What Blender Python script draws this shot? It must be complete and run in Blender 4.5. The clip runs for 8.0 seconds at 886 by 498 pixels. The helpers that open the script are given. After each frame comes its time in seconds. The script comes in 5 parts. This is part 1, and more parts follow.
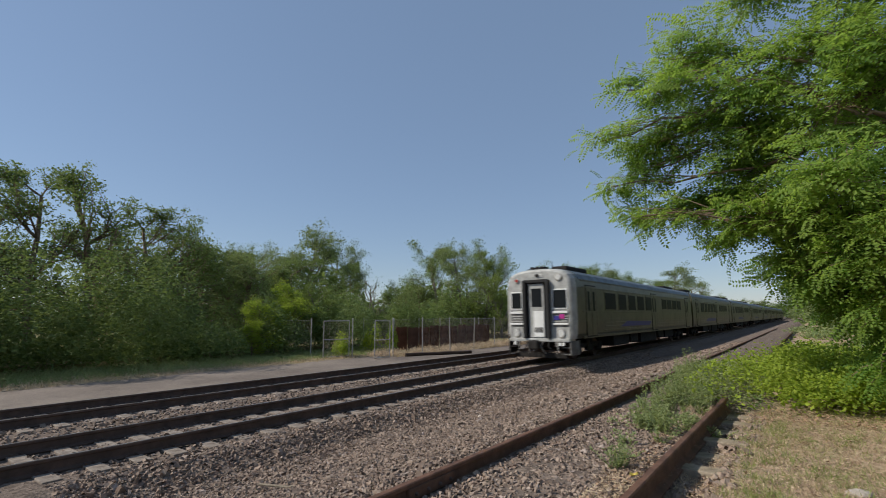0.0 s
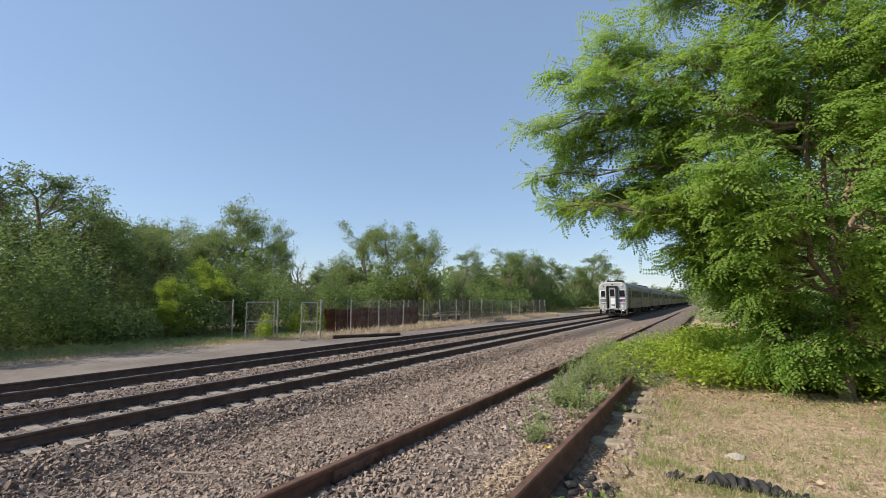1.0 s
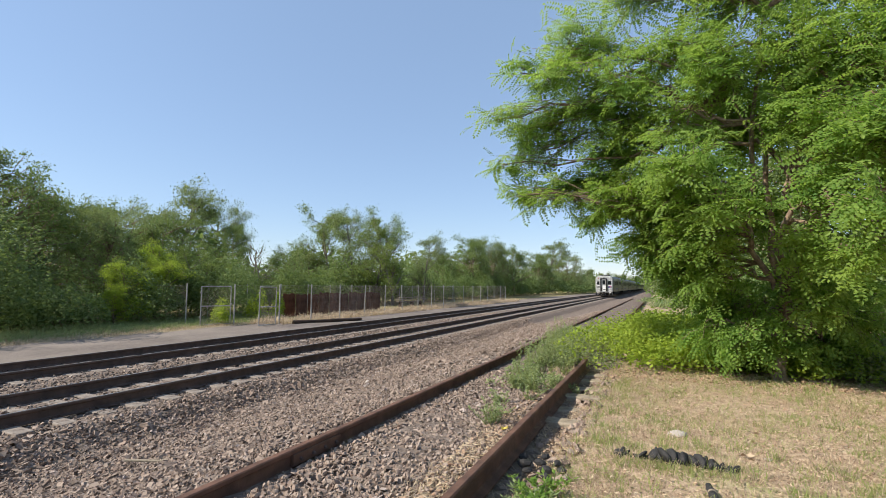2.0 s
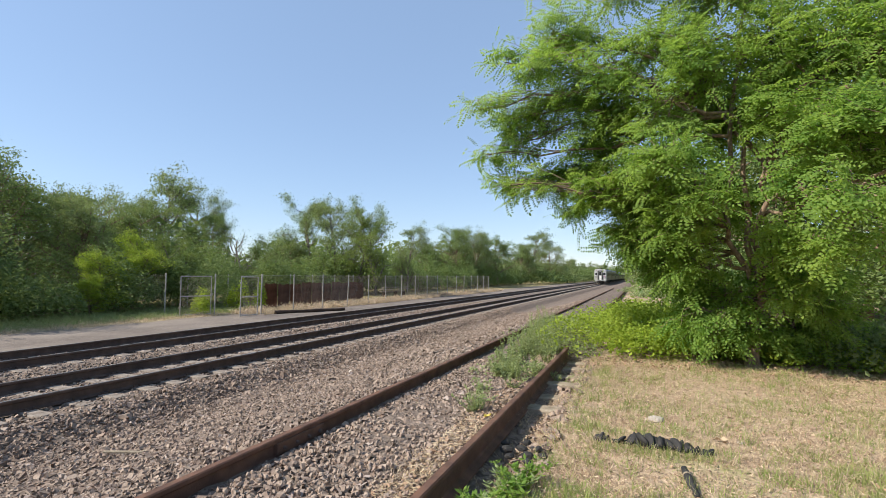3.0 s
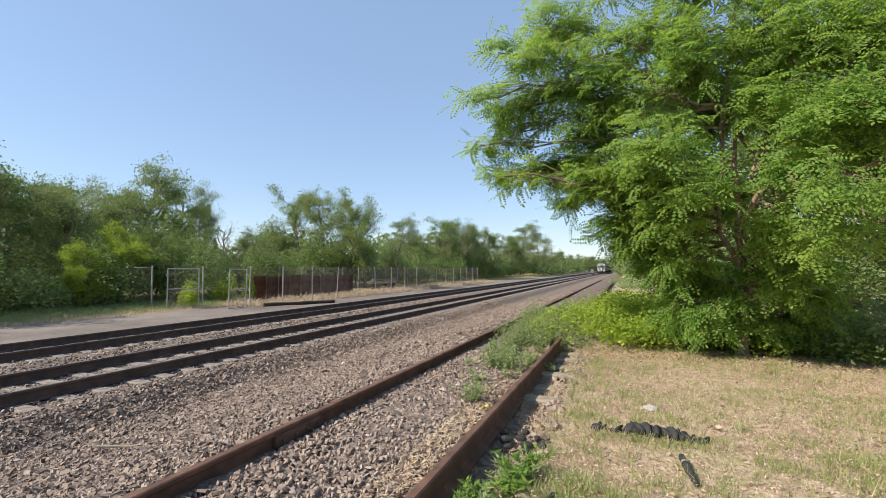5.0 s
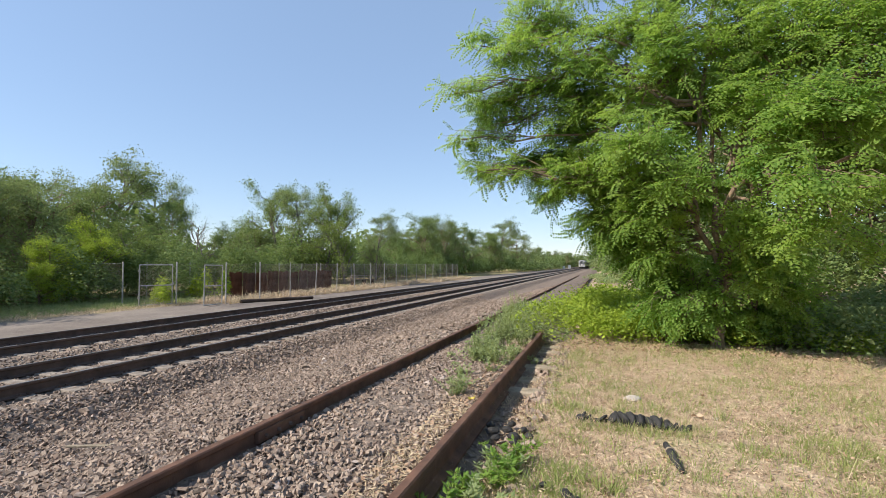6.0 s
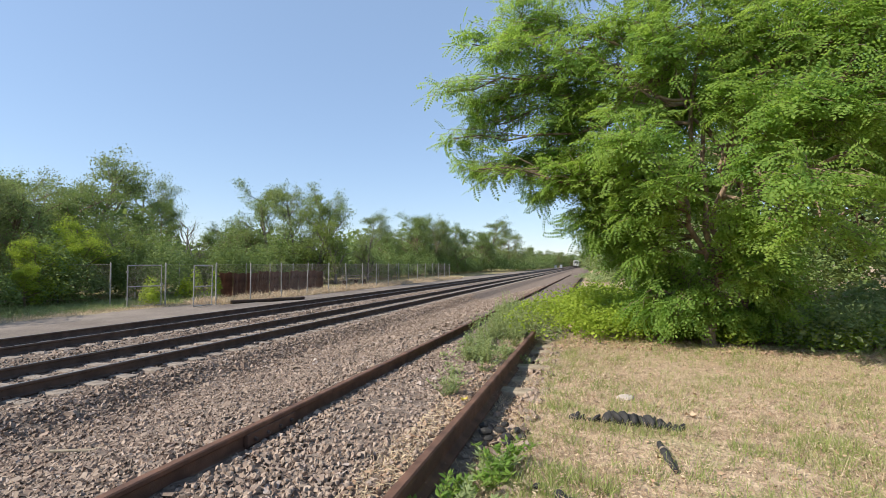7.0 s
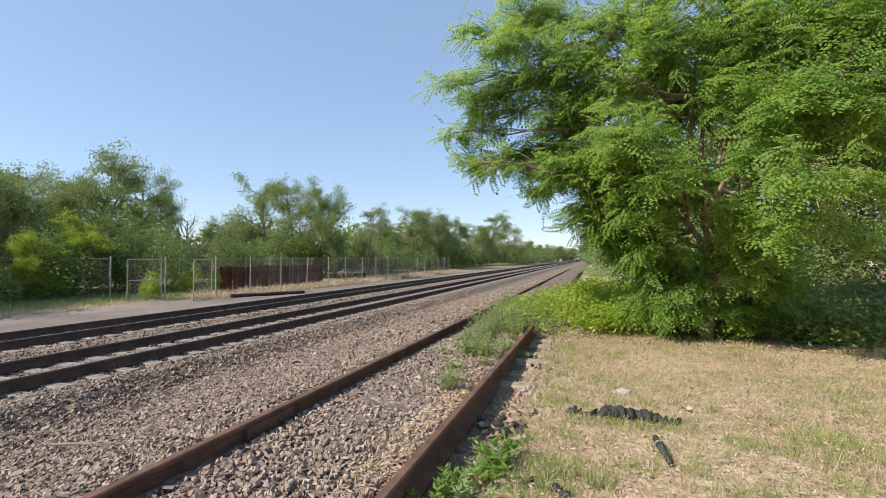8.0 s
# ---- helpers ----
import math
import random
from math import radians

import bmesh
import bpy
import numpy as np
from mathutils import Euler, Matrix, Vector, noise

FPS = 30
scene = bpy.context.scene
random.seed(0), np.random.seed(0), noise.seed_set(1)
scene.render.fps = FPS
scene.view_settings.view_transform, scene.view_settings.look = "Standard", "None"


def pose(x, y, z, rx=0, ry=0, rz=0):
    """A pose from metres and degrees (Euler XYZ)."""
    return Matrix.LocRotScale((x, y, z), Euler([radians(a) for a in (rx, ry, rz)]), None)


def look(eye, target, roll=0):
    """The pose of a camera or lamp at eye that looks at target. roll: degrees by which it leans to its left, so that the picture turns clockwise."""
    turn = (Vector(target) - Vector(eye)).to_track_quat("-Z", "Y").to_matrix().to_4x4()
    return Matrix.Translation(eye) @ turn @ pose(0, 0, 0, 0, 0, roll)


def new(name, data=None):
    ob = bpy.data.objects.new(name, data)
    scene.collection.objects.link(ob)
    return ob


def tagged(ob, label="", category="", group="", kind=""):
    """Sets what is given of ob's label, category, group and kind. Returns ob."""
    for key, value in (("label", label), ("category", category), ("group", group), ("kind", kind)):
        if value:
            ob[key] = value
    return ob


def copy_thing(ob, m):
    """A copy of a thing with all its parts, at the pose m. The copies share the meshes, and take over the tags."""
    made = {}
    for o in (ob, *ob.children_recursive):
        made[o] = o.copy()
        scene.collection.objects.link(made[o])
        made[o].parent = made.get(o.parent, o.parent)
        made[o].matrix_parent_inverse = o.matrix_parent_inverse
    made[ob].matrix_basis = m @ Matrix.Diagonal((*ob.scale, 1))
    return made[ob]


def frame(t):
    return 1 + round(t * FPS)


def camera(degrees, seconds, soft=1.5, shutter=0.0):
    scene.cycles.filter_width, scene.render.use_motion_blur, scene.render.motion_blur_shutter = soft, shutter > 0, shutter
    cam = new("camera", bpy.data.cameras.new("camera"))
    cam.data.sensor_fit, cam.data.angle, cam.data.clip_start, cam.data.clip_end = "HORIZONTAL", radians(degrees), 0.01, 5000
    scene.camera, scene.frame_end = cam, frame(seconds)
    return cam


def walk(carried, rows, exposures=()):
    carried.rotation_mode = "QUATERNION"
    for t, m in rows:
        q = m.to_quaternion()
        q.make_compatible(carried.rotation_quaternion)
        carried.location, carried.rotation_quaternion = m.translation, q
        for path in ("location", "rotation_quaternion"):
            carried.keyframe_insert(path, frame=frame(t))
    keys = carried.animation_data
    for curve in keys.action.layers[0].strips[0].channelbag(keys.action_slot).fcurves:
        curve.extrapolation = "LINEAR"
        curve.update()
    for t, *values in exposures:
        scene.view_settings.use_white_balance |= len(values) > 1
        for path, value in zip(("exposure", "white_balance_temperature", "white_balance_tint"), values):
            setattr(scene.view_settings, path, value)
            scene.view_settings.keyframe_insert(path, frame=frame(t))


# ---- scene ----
cam = camera(86.70, 8.0, soft=0.9, shutter=0.25)
PATH = [
    (0, pose(0.115, 0.036, 1.516, 98.37, 0.52, 37.70)),
    (0.5, pose(0.131, 0.025, 1.527, 97.21, 0.3, 32.92)),
    (1, pose(0.140, 0.003, 1.526, 96.22, -0.02, 29.20)),
    (1.5, pose(0.165, -0.022, 1.533, 95.27, -0.27, 26.40)),
    (3, pose(0.169, -0.046, 1.526, 93.26, -0.38, 22.59)),
    (3.5, pose(0.141, -0.016, 1.524, 92.84, -0.33, 21.86)),
    (4, pose(0.090, -0.023, 1.513, 92.61, -0.25, 21.77)),
    (5.5, pose(0.060, -0.065, 1.517, 92.07, -0.23, 20.19)),
    (6, pose(-0.003, -0.034, 1.472, 91.87, -0.14, 18.64)),
    (6.5, pose(-0.009, 0.018, 1.467, 92.06, -0.07, 17.69)),
    (7, pose(-0.018, 0.010, 1.467, 91.85, 0.03, 17.68)),
    (7.5, pose(-0.010, -0.016, 1.475, 91.39, -0.12, 17.51)),
    (8, pose(0.000, 0.000, 1.480, 91.10, 0.00, 17.66)),
]
# the clip's camera opens up as the train leaves
EXPOSURES = [(0, -0.16), (0.5, 0.18), (1, 0.38), (3, 0.62), (8, 0.62)]
SKY_STRENGTH, SUN_STRENGTH = 0.133, 4.7
walk(cam, PATH, exposures=EXPOSURES)

# ---- light: clear summer sky, sun high over the left bank, behind the camera ----
SUN_WAY = Vector((-0.76, -0.62, 0.86)).normalized()
SUN_ELEV = math.asin(SUN_WAY.z)
world = bpy.data.worlds.new("sky")
scene.world = world
world.use_nodes = True
wn = world.node_tree.nodes
sky = wn.new("ShaderNodeTexSky")
sky.sky_type = "NISHITA"
sky.sun_disc = False
sky.sun_elevation = SUN_ELEV
sky.sun_rotation = math.atan2(SUN_WAY.x, SUN_WAY.y)
sky.air_density, sky.dust_density, sky.ozone_density = 1.0, 0.2, 1.5
tint = wn.new("ShaderNodeMix")
tint.data_type, tint.blend_type = "RGBA", "MULTIPLY"
tint.inputs["Factor"].default_value = 1.0
tint.inputs[7].default_value = (1.0, 0.98, 1.0, 1)
world.node_tree.links.new(sky.outputs[0], tint.inputs[6])
# a thin even summer haze over the clear sky
haze = wn.new("ShaderNodeMix")
haze.data_type, haze.blend_type = "RGBA", "MIX"
haze.inputs["Factor"].default_value = 0.52
haze.inputs[7].default_value = (1.85, 2.68, 4.0, 1)
world.node_tree.links.new(tint.outputs[2], haze.inputs[6])
world.node_tree.links.new(haze.outputs[2], wn["Background"].inputs[0])
wn["Background"].inputs[1].default_value = SKY_STRENGTH
sun_data = bpy.data.lights.new("sun", "SUN")
sun_data.energy, sun_data.angle, sun_data.color = SUN_STRENGTH, radians(0.6), (1.0, 0.93, 0.82)
sun = new("sun", sun_data)
sun.matrix_world = look(SUN_WAY * 60, (0, 0, 0))


# ---- materials ----
class Nodes:
    """A small builder for node materials."""

    def __init__(self, name):
        self.mat = bpy.data.materials.new(name)
        self.mat.use_nodes = True
        self.tree = self.mat.node_tree
        self.shader = self.tree.nodes["Principled BSDF"]
        self.coords = self.tree.nodes.new("ShaderNodeTexCoord").outputs["Object"]

    def put(self, socket, value):
        if isinstance(value, bpy.types.NodeSocket):
            self.tree.links.new(value, socket)
        elif isinstance(value, tuple) and len(value) == 3 and len(socket.default_value) == 4:
            socket.default_value = (*value, 1)
        else:
            socket.default_value = value

    def noise(self, scale, detail=4, rough=0.6, vector=None):
        n = self.tree.nodes.new("ShaderNodeTexNoise")
        n.inputs["Scale"].default_value, n.inputs["Detail"].default_value, n.inputs["Roughness"].default_value = scale, detail, rough
        self.tree.links.new(vector or self.coords, n.inputs["Vector"])
        return n.outputs["Fac"]

    def voronoi(self, scale, out="Distance", vector=None):
        n = self.tree.nodes.new("ShaderNodeTexVoronoi")
        n.inputs["Scale"].default_value = scale
        self.tree.links.new(vector or self.coords, n.inputs["Vector"])
        return n.outputs[out]

    def ramp(self, fac, lo, hi, a=0.0, b=1.0):
        n = self.tree.nodes.new("ShaderNodeMapRange")
        n.inputs["From Min"].default_value, n.inputs["From Max"].default_value = lo, hi
        n.inputs["To Min"].default_value, n.inputs["To Max"].default_value = a, b
        self.put(n.inputs["Value"], fac)
        return n.outputs[0]

    def mix(self, fac, a, b, how="MIX"):
        n = self.tree.nodes.new("ShaderNodeMix")
        n.data_type, n.blend_type = "RGBA", how
        self.put(n.inputs["Factor"], fac)
        self.put(n.inputs[6], a)
        self.put(n.inputs[7], b)
        return n.outputs[2]

    def math(self, how, a, b=0.0):
        n = self.tree.nodes.new("ShaderNodeMath")
        n.operation = how
        self.put(n.inputs[0], a)
        self.put(n.inputs[1], b)
        return n.outputs[0]

    def stretch(self, x, y, z):
        n = self.tree.nodes.new("ShaderNodeMapping")
        n.inputs["Scale"].default_value = (x, y, z)
        self.tree.links.new(self.coords, n.inputs["Vector"])
        return n.outputs[0]

    def axis(self, which):
        n = self.tree.nodes.new("ShaderNodeSeparateXYZ")
        self.tree.links.new(self.coords, n.inputs[0])
        return n.outputs[which]

    def island(self):
        return self.tree.nodes.new("ShaderNodeNewGeometry").outputs["Random Per Island"]

    def each(self):
        return self.tree.nodes.new("ShaderNodeObjectInfo").outputs["Random"]

    def bump(self, height, strength=0.5, distance=0.02):
        n = self.tree.nodes.new("ShaderNodeBump")
        n.inputs["Strength"].default_value, n.inputs["Distance"].default_value = strength, distance
        self.tree.links.new(height, n.inputs["Height"])
        self.tree.links.new(n.outputs[0], self.shader.inputs["Normal"])

    def done(self, colour, rough=0.8, metal=0.0, spec=0.3):
        self.put(self.shader.inputs["Base Color"], colour)
        self.put(self.shader.inputs["Roughness"], rough)
        self.put(self.shader.inputs["Metallic"], metal)
        self.shader.inputs["Specular IOR Level"].default_value = spec
        return self.mat


def worn(name, base, dark, scale=8.0, rough=0.7, metal=0.0, relief=0.3, grain=60.0, spec=0.3):
    """A surface with broad stains and fine grain."""
    n = Nodes(name)
    broad = n.ramp(n.noise(scale, 5), 0.35, 0.68)
    fine = n.noise(grain, 3)
    c = n.mix(broad, dark, base)
    c = n.mix(n.ramp(fine, 0.3, 0.7, 0, 0.35), c, dark)
    n.bump(fine, relief, 0.01)
    return n.done(c, rough, metal, spec)


def leafy(name, low, high, dry, glow, through_light=0.45):
    """Leaves: colour that differs leaf by leaf, light that passes through the blade."""
    n = Nodes(name)
    r = n.island()
    c = n.mix(r, low, high)
    patch = n.ramp(n.noise(0.9, 3), 0.35, 0.65)
    c = n.mix(n.math("MULTIPLY", patch, 0.55), c, dry)
    n.done(c, 0.56, 0.0, 0.18)
    lit = n.tree.nodes.new("ShaderNodeBsdfTranslucent")
    n.put(lit.inputs["Color"], n.mix(0.5, c, glow))
    both = n.tree.nodes.new("ShaderNodeMixShader")
    both.inputs[0].default_value = through_light
    n.tree.links.new(n.shader.outputs[0], both.inputs[1])
    n.tree.links.new(lit.outputs[0], both.inputs[2])
    n.tree.links.new(both.outputs[0], n.tree.nodes["Material Output"].inputs["Surface"])
    return n.mat


def ground_material():
    """Dry lawn, ballast, dirt road and rough grass, side by side along the line, with ragged borders."""
    n = Nodes("ground_mix")
    x = n.axis("X")
    wob = n.ramp(n.noise(0.8, 5), 0.2, 0.8, -0.6, 0.6)
    xw = n.math("ADD", x, wob)
    fine, mid, broad = n.noise(55, 4), n.noise(9, 5), n.noise(1.3, 4)
    straw = n.mix(n.ramp(mid, 0.35, 0.65), (0.32, 0.23, 0.15), (0.62, 0.475, 0.33))
    straw = n.mix(n.ramp(fine, 0.3, 0.7, 0, 0.5), straw, (0.13, 0.09, 0.06))
    straw = n.mix(n.ramp(broad, 0.5, 0.68, 0, 0.5), straw, (0.22, 0.24, 0.08))
    cells = n.voronoi(24, "Color")
    stone = n.mix(n.ramp(cells, 0.1, 0.9), (0.075, 0.058, 0.048), (0.24, 0.19, 0.155))
    stone = n.mix(n.ramp(n.voronoi(24), 0.02, 0.045, 0.8, 0.0), stone, (0.05, 0.04, 0.035))
    stone = n.mix(n.ramp(broad, 0.4, 0.7, 0, 0.25), stone, (0.24, 0.18, 0.145))
    dirt = n.mix(n.ramp(n.noise(0.45, 5), 0.35, 0.65), (0.175, 0.145, 0.125), (0.285, 0.24, 0.205))
    dirt = n.mix(n.ramp(mid, 0.45, 0.7, 0, 0.4), dirt, (0.34, 0.29, 0.24))
    dirt = n.mix(n.ramp(fine, 0.3, 0.7, 0, 0.55), dirt, (0.1, 0.085, 0.075))
    rough = n.mix(n.ramp(mid, 0.35, 0.65), (0.36, 0.26, 0.15), (0.16, 0.17, 0.06))
    c = n.mix(n.ramp(xw, -0.95, -0.55), stone, straw)
    c = n.mix(n.ramp(xw, -15.6, -14.9), dirt, c)
    c = n.mix(n.ramp(xw, -20.6, -19.4), rough, c)
    h = n.math("ADD", n.math("MULTIPLY", n.voronoi(24), 1.5), fine)
    n.bump(h, 0.45, 0.02)
    return n.done(c, 0.95, 0.0, 0.1)


M_GROUND = ground_material()


def stone_material():
    n = Nodes("ballast_stone")
    r = n.island()
    c = n.mix(n.ramp(r, 0, 0.75), (0.14, 0.106, 0.082), (0.36, 0.282, 0.222))
    c = n.mix(n.ramp(r, 0.9, 1.0), c, (0.38, 0.32, 0.285))
    c = n.mix(n.ramp(n.noise(14, 4), 0.42, 0.65, 0, 0.55), c, (0.2, 0.13, 0.1))
    n.bump(n.noise(90, 3), 0.4, 0.01)
    return n.done(c, 0.9, 0.0, 0.2)


M_STONE = stone_material()
M_RUST = worn("rusted_rail_steel", (0.22, 0.115, 0.075), (0.1, 0.056, 0.04), 5, 0.75, 0.25, 0.4, 80)
M_RAIL = worn("dark_rail_web", (0.15, 0.1, 0.078), (0.075, 0.052, 0.042), 4, 0.7, 0.2, 0.3, 60)
M_SHINE = worn("polished_rail_head", (0.42, 0.4, 0.38), (0.2, 0.17, 0.15), 3, 0.4, 0.8, 0.1, 40)
M_TIE = worn("weathered_sleeper_wood", (0.36, 0.31, 0.26), (0.14, 0.11, 0.09), 6, 0.9, 0, 0.6, 35)
M_TIE_OLD = worn("rotten_sleeper_wood", (0.42, 0.35, 0.26), (0.2, 0.16, 0.11), 7, 0.95, 0, 0.8, 40)
M_STEEL = worn("galvanised_steel", (0.5, 0.49, 0.47), (0.3, 0.28, 0.25), 6, 0.55, 0.5, 0.15, 70)
M_WIRE = worn("fence_wire", (0.3, 0.27, 0.25), (0.16, 0.12, 0.1), 4, 0.6, 0.4, 0.1, 50)
M_SLAT = worn("brown_privacy_screen", (0.27, 0.165, 0.12), (0.13, 0.085, 0.065), 1.5, 0.85, 0, 0.3, 30)
M_BARK = worn("brown_bark", (0.36, 0.265, 0.18), (0.13, 0.09, 0.065), 9, 0.95, 0, 1.0, 28)
M_BARK_PALE = worn("grey_bark", (0.27, 0.235, 0.2), (0.1, 0.085, 0.07), 6, 0.95, 0, 0.8, 22)
M_POLE = worn("creosoted_timber", (0.1, 0.065, 0.045), (0.04, 0.027, 0.02), 4, 0.9, 0, 0.6, 30)
M_RUBBER = worn("perished_black_rubber", (0.055, 0.05, 0.047), (0.02, 0.019, 0.018), 12, 0.7, 0, 0.6, 70)
M_WHITE_STONE = worn("pale_limestone", (0.58, 0.51, 0.44), (0.36, 0.31, 0.26), 14, 0.9, 0, 0.7, 50)
# steel toned dark olive: side shade and reflected greenery are in the colour
M_BODY = worn("shade_toned_stainless", (0.165, 0.152, 0.1), (0.09, 0.082, 0.055), 1.6, 0.34, 0.3, 0.06, 12)
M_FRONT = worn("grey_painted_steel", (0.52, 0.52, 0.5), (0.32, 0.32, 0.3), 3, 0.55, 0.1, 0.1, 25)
M_ROOF = worn("blue_grey_roof_steel", (0.2, 0.25, 0.28), (0.11, 0.13, 0.14), 1.4, 0.55, 0.4, 0.1, 14)
M_UNDER = worn("grimy_underframe", (0.045, 0.041, 0.038), (0.018, 0.016, 0.015), 4, 0.85, 0.2, 0.4, 30)
M_GRIME = worn("grimy_grey_steel", (0.25, 0.245, 0.23), (0.1, 0.095, 0.09), 5, 0.6, 0.2, 0.2, 30)
M_BLACK = worn("black_rubber_gasket", (0.03, 0.03, 0.03), (0.015, 0.015, 0.015), 9, 0.7, 0, 0.2, 50)
M_PANEL = worn("white_door_panel", (0.85, 0.85, 0.83), (0.68, 0.68, 0.65), 3, 0.4, 0, 0.05, 40)
M_BLUE = worn("blue_stripe_paint", (0.05, 0.05, 0.28), (0.04, 0.04, 0.18), 5, 0.4, 0, 0.05, 40)
M_MAGENTA = worn("magenta_stripe_paint", (0.55, 0.05, 0.3), (0.4, 0.04, 0.22), 5, 0.4, 0, 0.05, 40)
M_LENS = worn("lamp_lens", (0.75, 0.75, 0.72), (0.5, 0.5, 0.48), 10, 0.2, 0, 0.05, 60, 0.6)
M_RED_LENS = worn("red_marker_lens", (0.55, 0.06, 0.04), (0.3, 0.03, 0.02), 10, 0.25, 0, 0.05, 60, 0.6)


def window_glass():
    n = Nodes("tinted_train_glass")
    return n.done(n.mix(n.noise(2, 2), (0.012, 0.014, 0.016), (0.02, 0.023, 0.025)), 0.35, 0, 0.03)


M_GLASS = window_glass()
M_LOCUST = leafy("locust_leaf", (0.085, 0.19, 0.04), (0.25, 0.385, 0.085), (0.3, 0.39, 0.08), (0.45, 0.61, 0.08), 0.58)
M_DARK_LEAF = leafy("dark_broad_leaf", (0.07, 0.125, 0.045), (0.215, 0.29, 0.09), (0.18, 0.22, 0.08), (0.33, 0.42, 0.085), 0.33)
M_MID_LEAF = leafy("green_broad_leaf", (0.09, 0.15, 0.06), (0.265, 0.325, 0.125), (0.225, 0.26, 0.115), (0.365, 0.43, 0.11), 0.42)
M_PALE_LEAF = leafy("yellow_green_leaf", (0.12, 0.18, 0.04), (0.24, 0.31, 0.07), (0.2, 0.24, 0.08), (0.36, 0.45, 0.08), 0.35)
M_LIME_LEAF = leafy("lime_green_leaf", (0.18, 0.27, 0.035), (0.37, 0.47, 0.06), (0.34, 0.4, 0.07), (0.5, 0.62, 0.06), 0.5)
M_WEED = leafy("grey_green_weed_leaf", (0.17, 0.23, 0.095), (0.34, 0.4, 0.18), (0.32, 0.33, 0.15), (0.4, 0.5, 0.16), 0.4)
M_STRAW = leafy("dry_straw_blade", (0.42, 0.31, 0.205), (0.72, 0.56, 0.4), (0.5, 0.41, 0.26), (0.62, 0.52, 0.34), 0.2)
M_LITTER = worn("dead_brown_leaf", (0.52, 0.37, 0.24), (0.28, 0.17, 0.11), 20, 0.9, 0, 0.3, 80)
M_THATCH = leafy("dead_brown_blade", (0.17, 0.11, 0.07), (0.5, 0.36, 0.25), (0.36, 0.25, 0.17), (0.42, 0.3, 0.2), 0.15)
M_GRASS = leafy("green_grass_blade", (0.17, 0.23, 0.06), (0.36, 0.4, 0.14), (0.36, 0.36, 0.14), (0.35, 0.48, 0.1), 0.3)


# ---- mesh tools ----
def part(name, bm, material, parent=None, label="", smooth=False):
    """Links a bmesh as one mesh object, under a thing if one is given."""
    me = bpy.data.meshes.new(name)
    bm.to_mesh(me)
    bm.free()
    if smooth:
        me.shade_smooth()
    me.materials.append(material)
    ob = new(name, me)
    ob.parent = parent
    return tagged(ob, label)


def share(name, me, parent, m):
    """One more object on a mesh that is already made."""
    ob = new(name, me)
    ob.parent = parent
    ob.matrix_basis = m
    return ob


def raw(name, verts, faces, material, parent=None, smooth=False):
    """A mesh object from numpy arrays: verts (n, 3), faces (m, 3 or 4)."""
    me = bpy.data.meshes.new(name)
    k = faces.shape[1]
    me.vertices.add(len(verts))
    me.vertices.foreach_set("co", np.ascontiguousarray(verts, np.float32).ravel())
    me.loops.add(faces.size)
    me.loops.foreach_set("vertex_index", np.ascontiguousarray(faces, np.int32).ravel())
    me.polygons.add(len(faces))
    me.polygons.foreach_set("loop_start", np.arange(0, faces.size, k, dtype=np.int32))
    me.polygons.foreach_set("use_smooth", np.full(len(faces), smooth))
    me.update(calc_edges=True)
    me.materials.append(material)
    ob = new(name, me)
    ob.parent = parent
    return ob


def box(bm, x0, x1, y0, y1, z0, z1, bevel=0.0):
    """A box between two corners, its edges bevelled."""
    got = bmesh.ops.create_cube(bm, size=1, matrix=Matrix.LocRotScale(((x0 + x1) / 2, (y0 + y1) / 2, (z0 + z1) / 2), None, (x1 - x0, y1 - y0, z1 - z0)))
    if bevel:
        edges = {e for v in got["verts"] for e in v.link_edges}
        bmesh.ops.bevel(bm, geom=list(edges), offset=bevel, segments=2, affect="EDGES", profile=0.6)
    return bm


def rod(bm, a, b, r0, r1=None, seg=8):
    """A tapered rod from a to b."""
    a, b = Vector(a), Vector(b)
    r1 = r0 if r1 is None else r1
    way = b - a
    m = Matrix.Translation((a + b) / 2) @ way.to_track_quat("Z", "Y").to_matrix().to_4x4()
    bmesh.ops.create_cone(bm, cap_ends=True, segments=seg, radius1=r0, radius2=r1, depth=way.length, matrix=m)
    return bm


def sweep(bm, outline, y0, y1, close=True):
    """An outline of (x, z) drawn along y."""
    a = [bm.verts.new((x, y0, z)) for x, z in outline]
    b = [bm.verts.new((x, y1, z)) for x, z in outline]
    n = len(outline)
    for i in range(n):
        bm.faces.new((a[i], a[(i + 1) % n], b[(i + 1) % n], b[i]))
    if close:
        bm.faces.new(a[::-1])
        bm.faces.new(b)
    bmesh.ops.recalc_face_normals(bm, faces=bm.faces)
    return bm


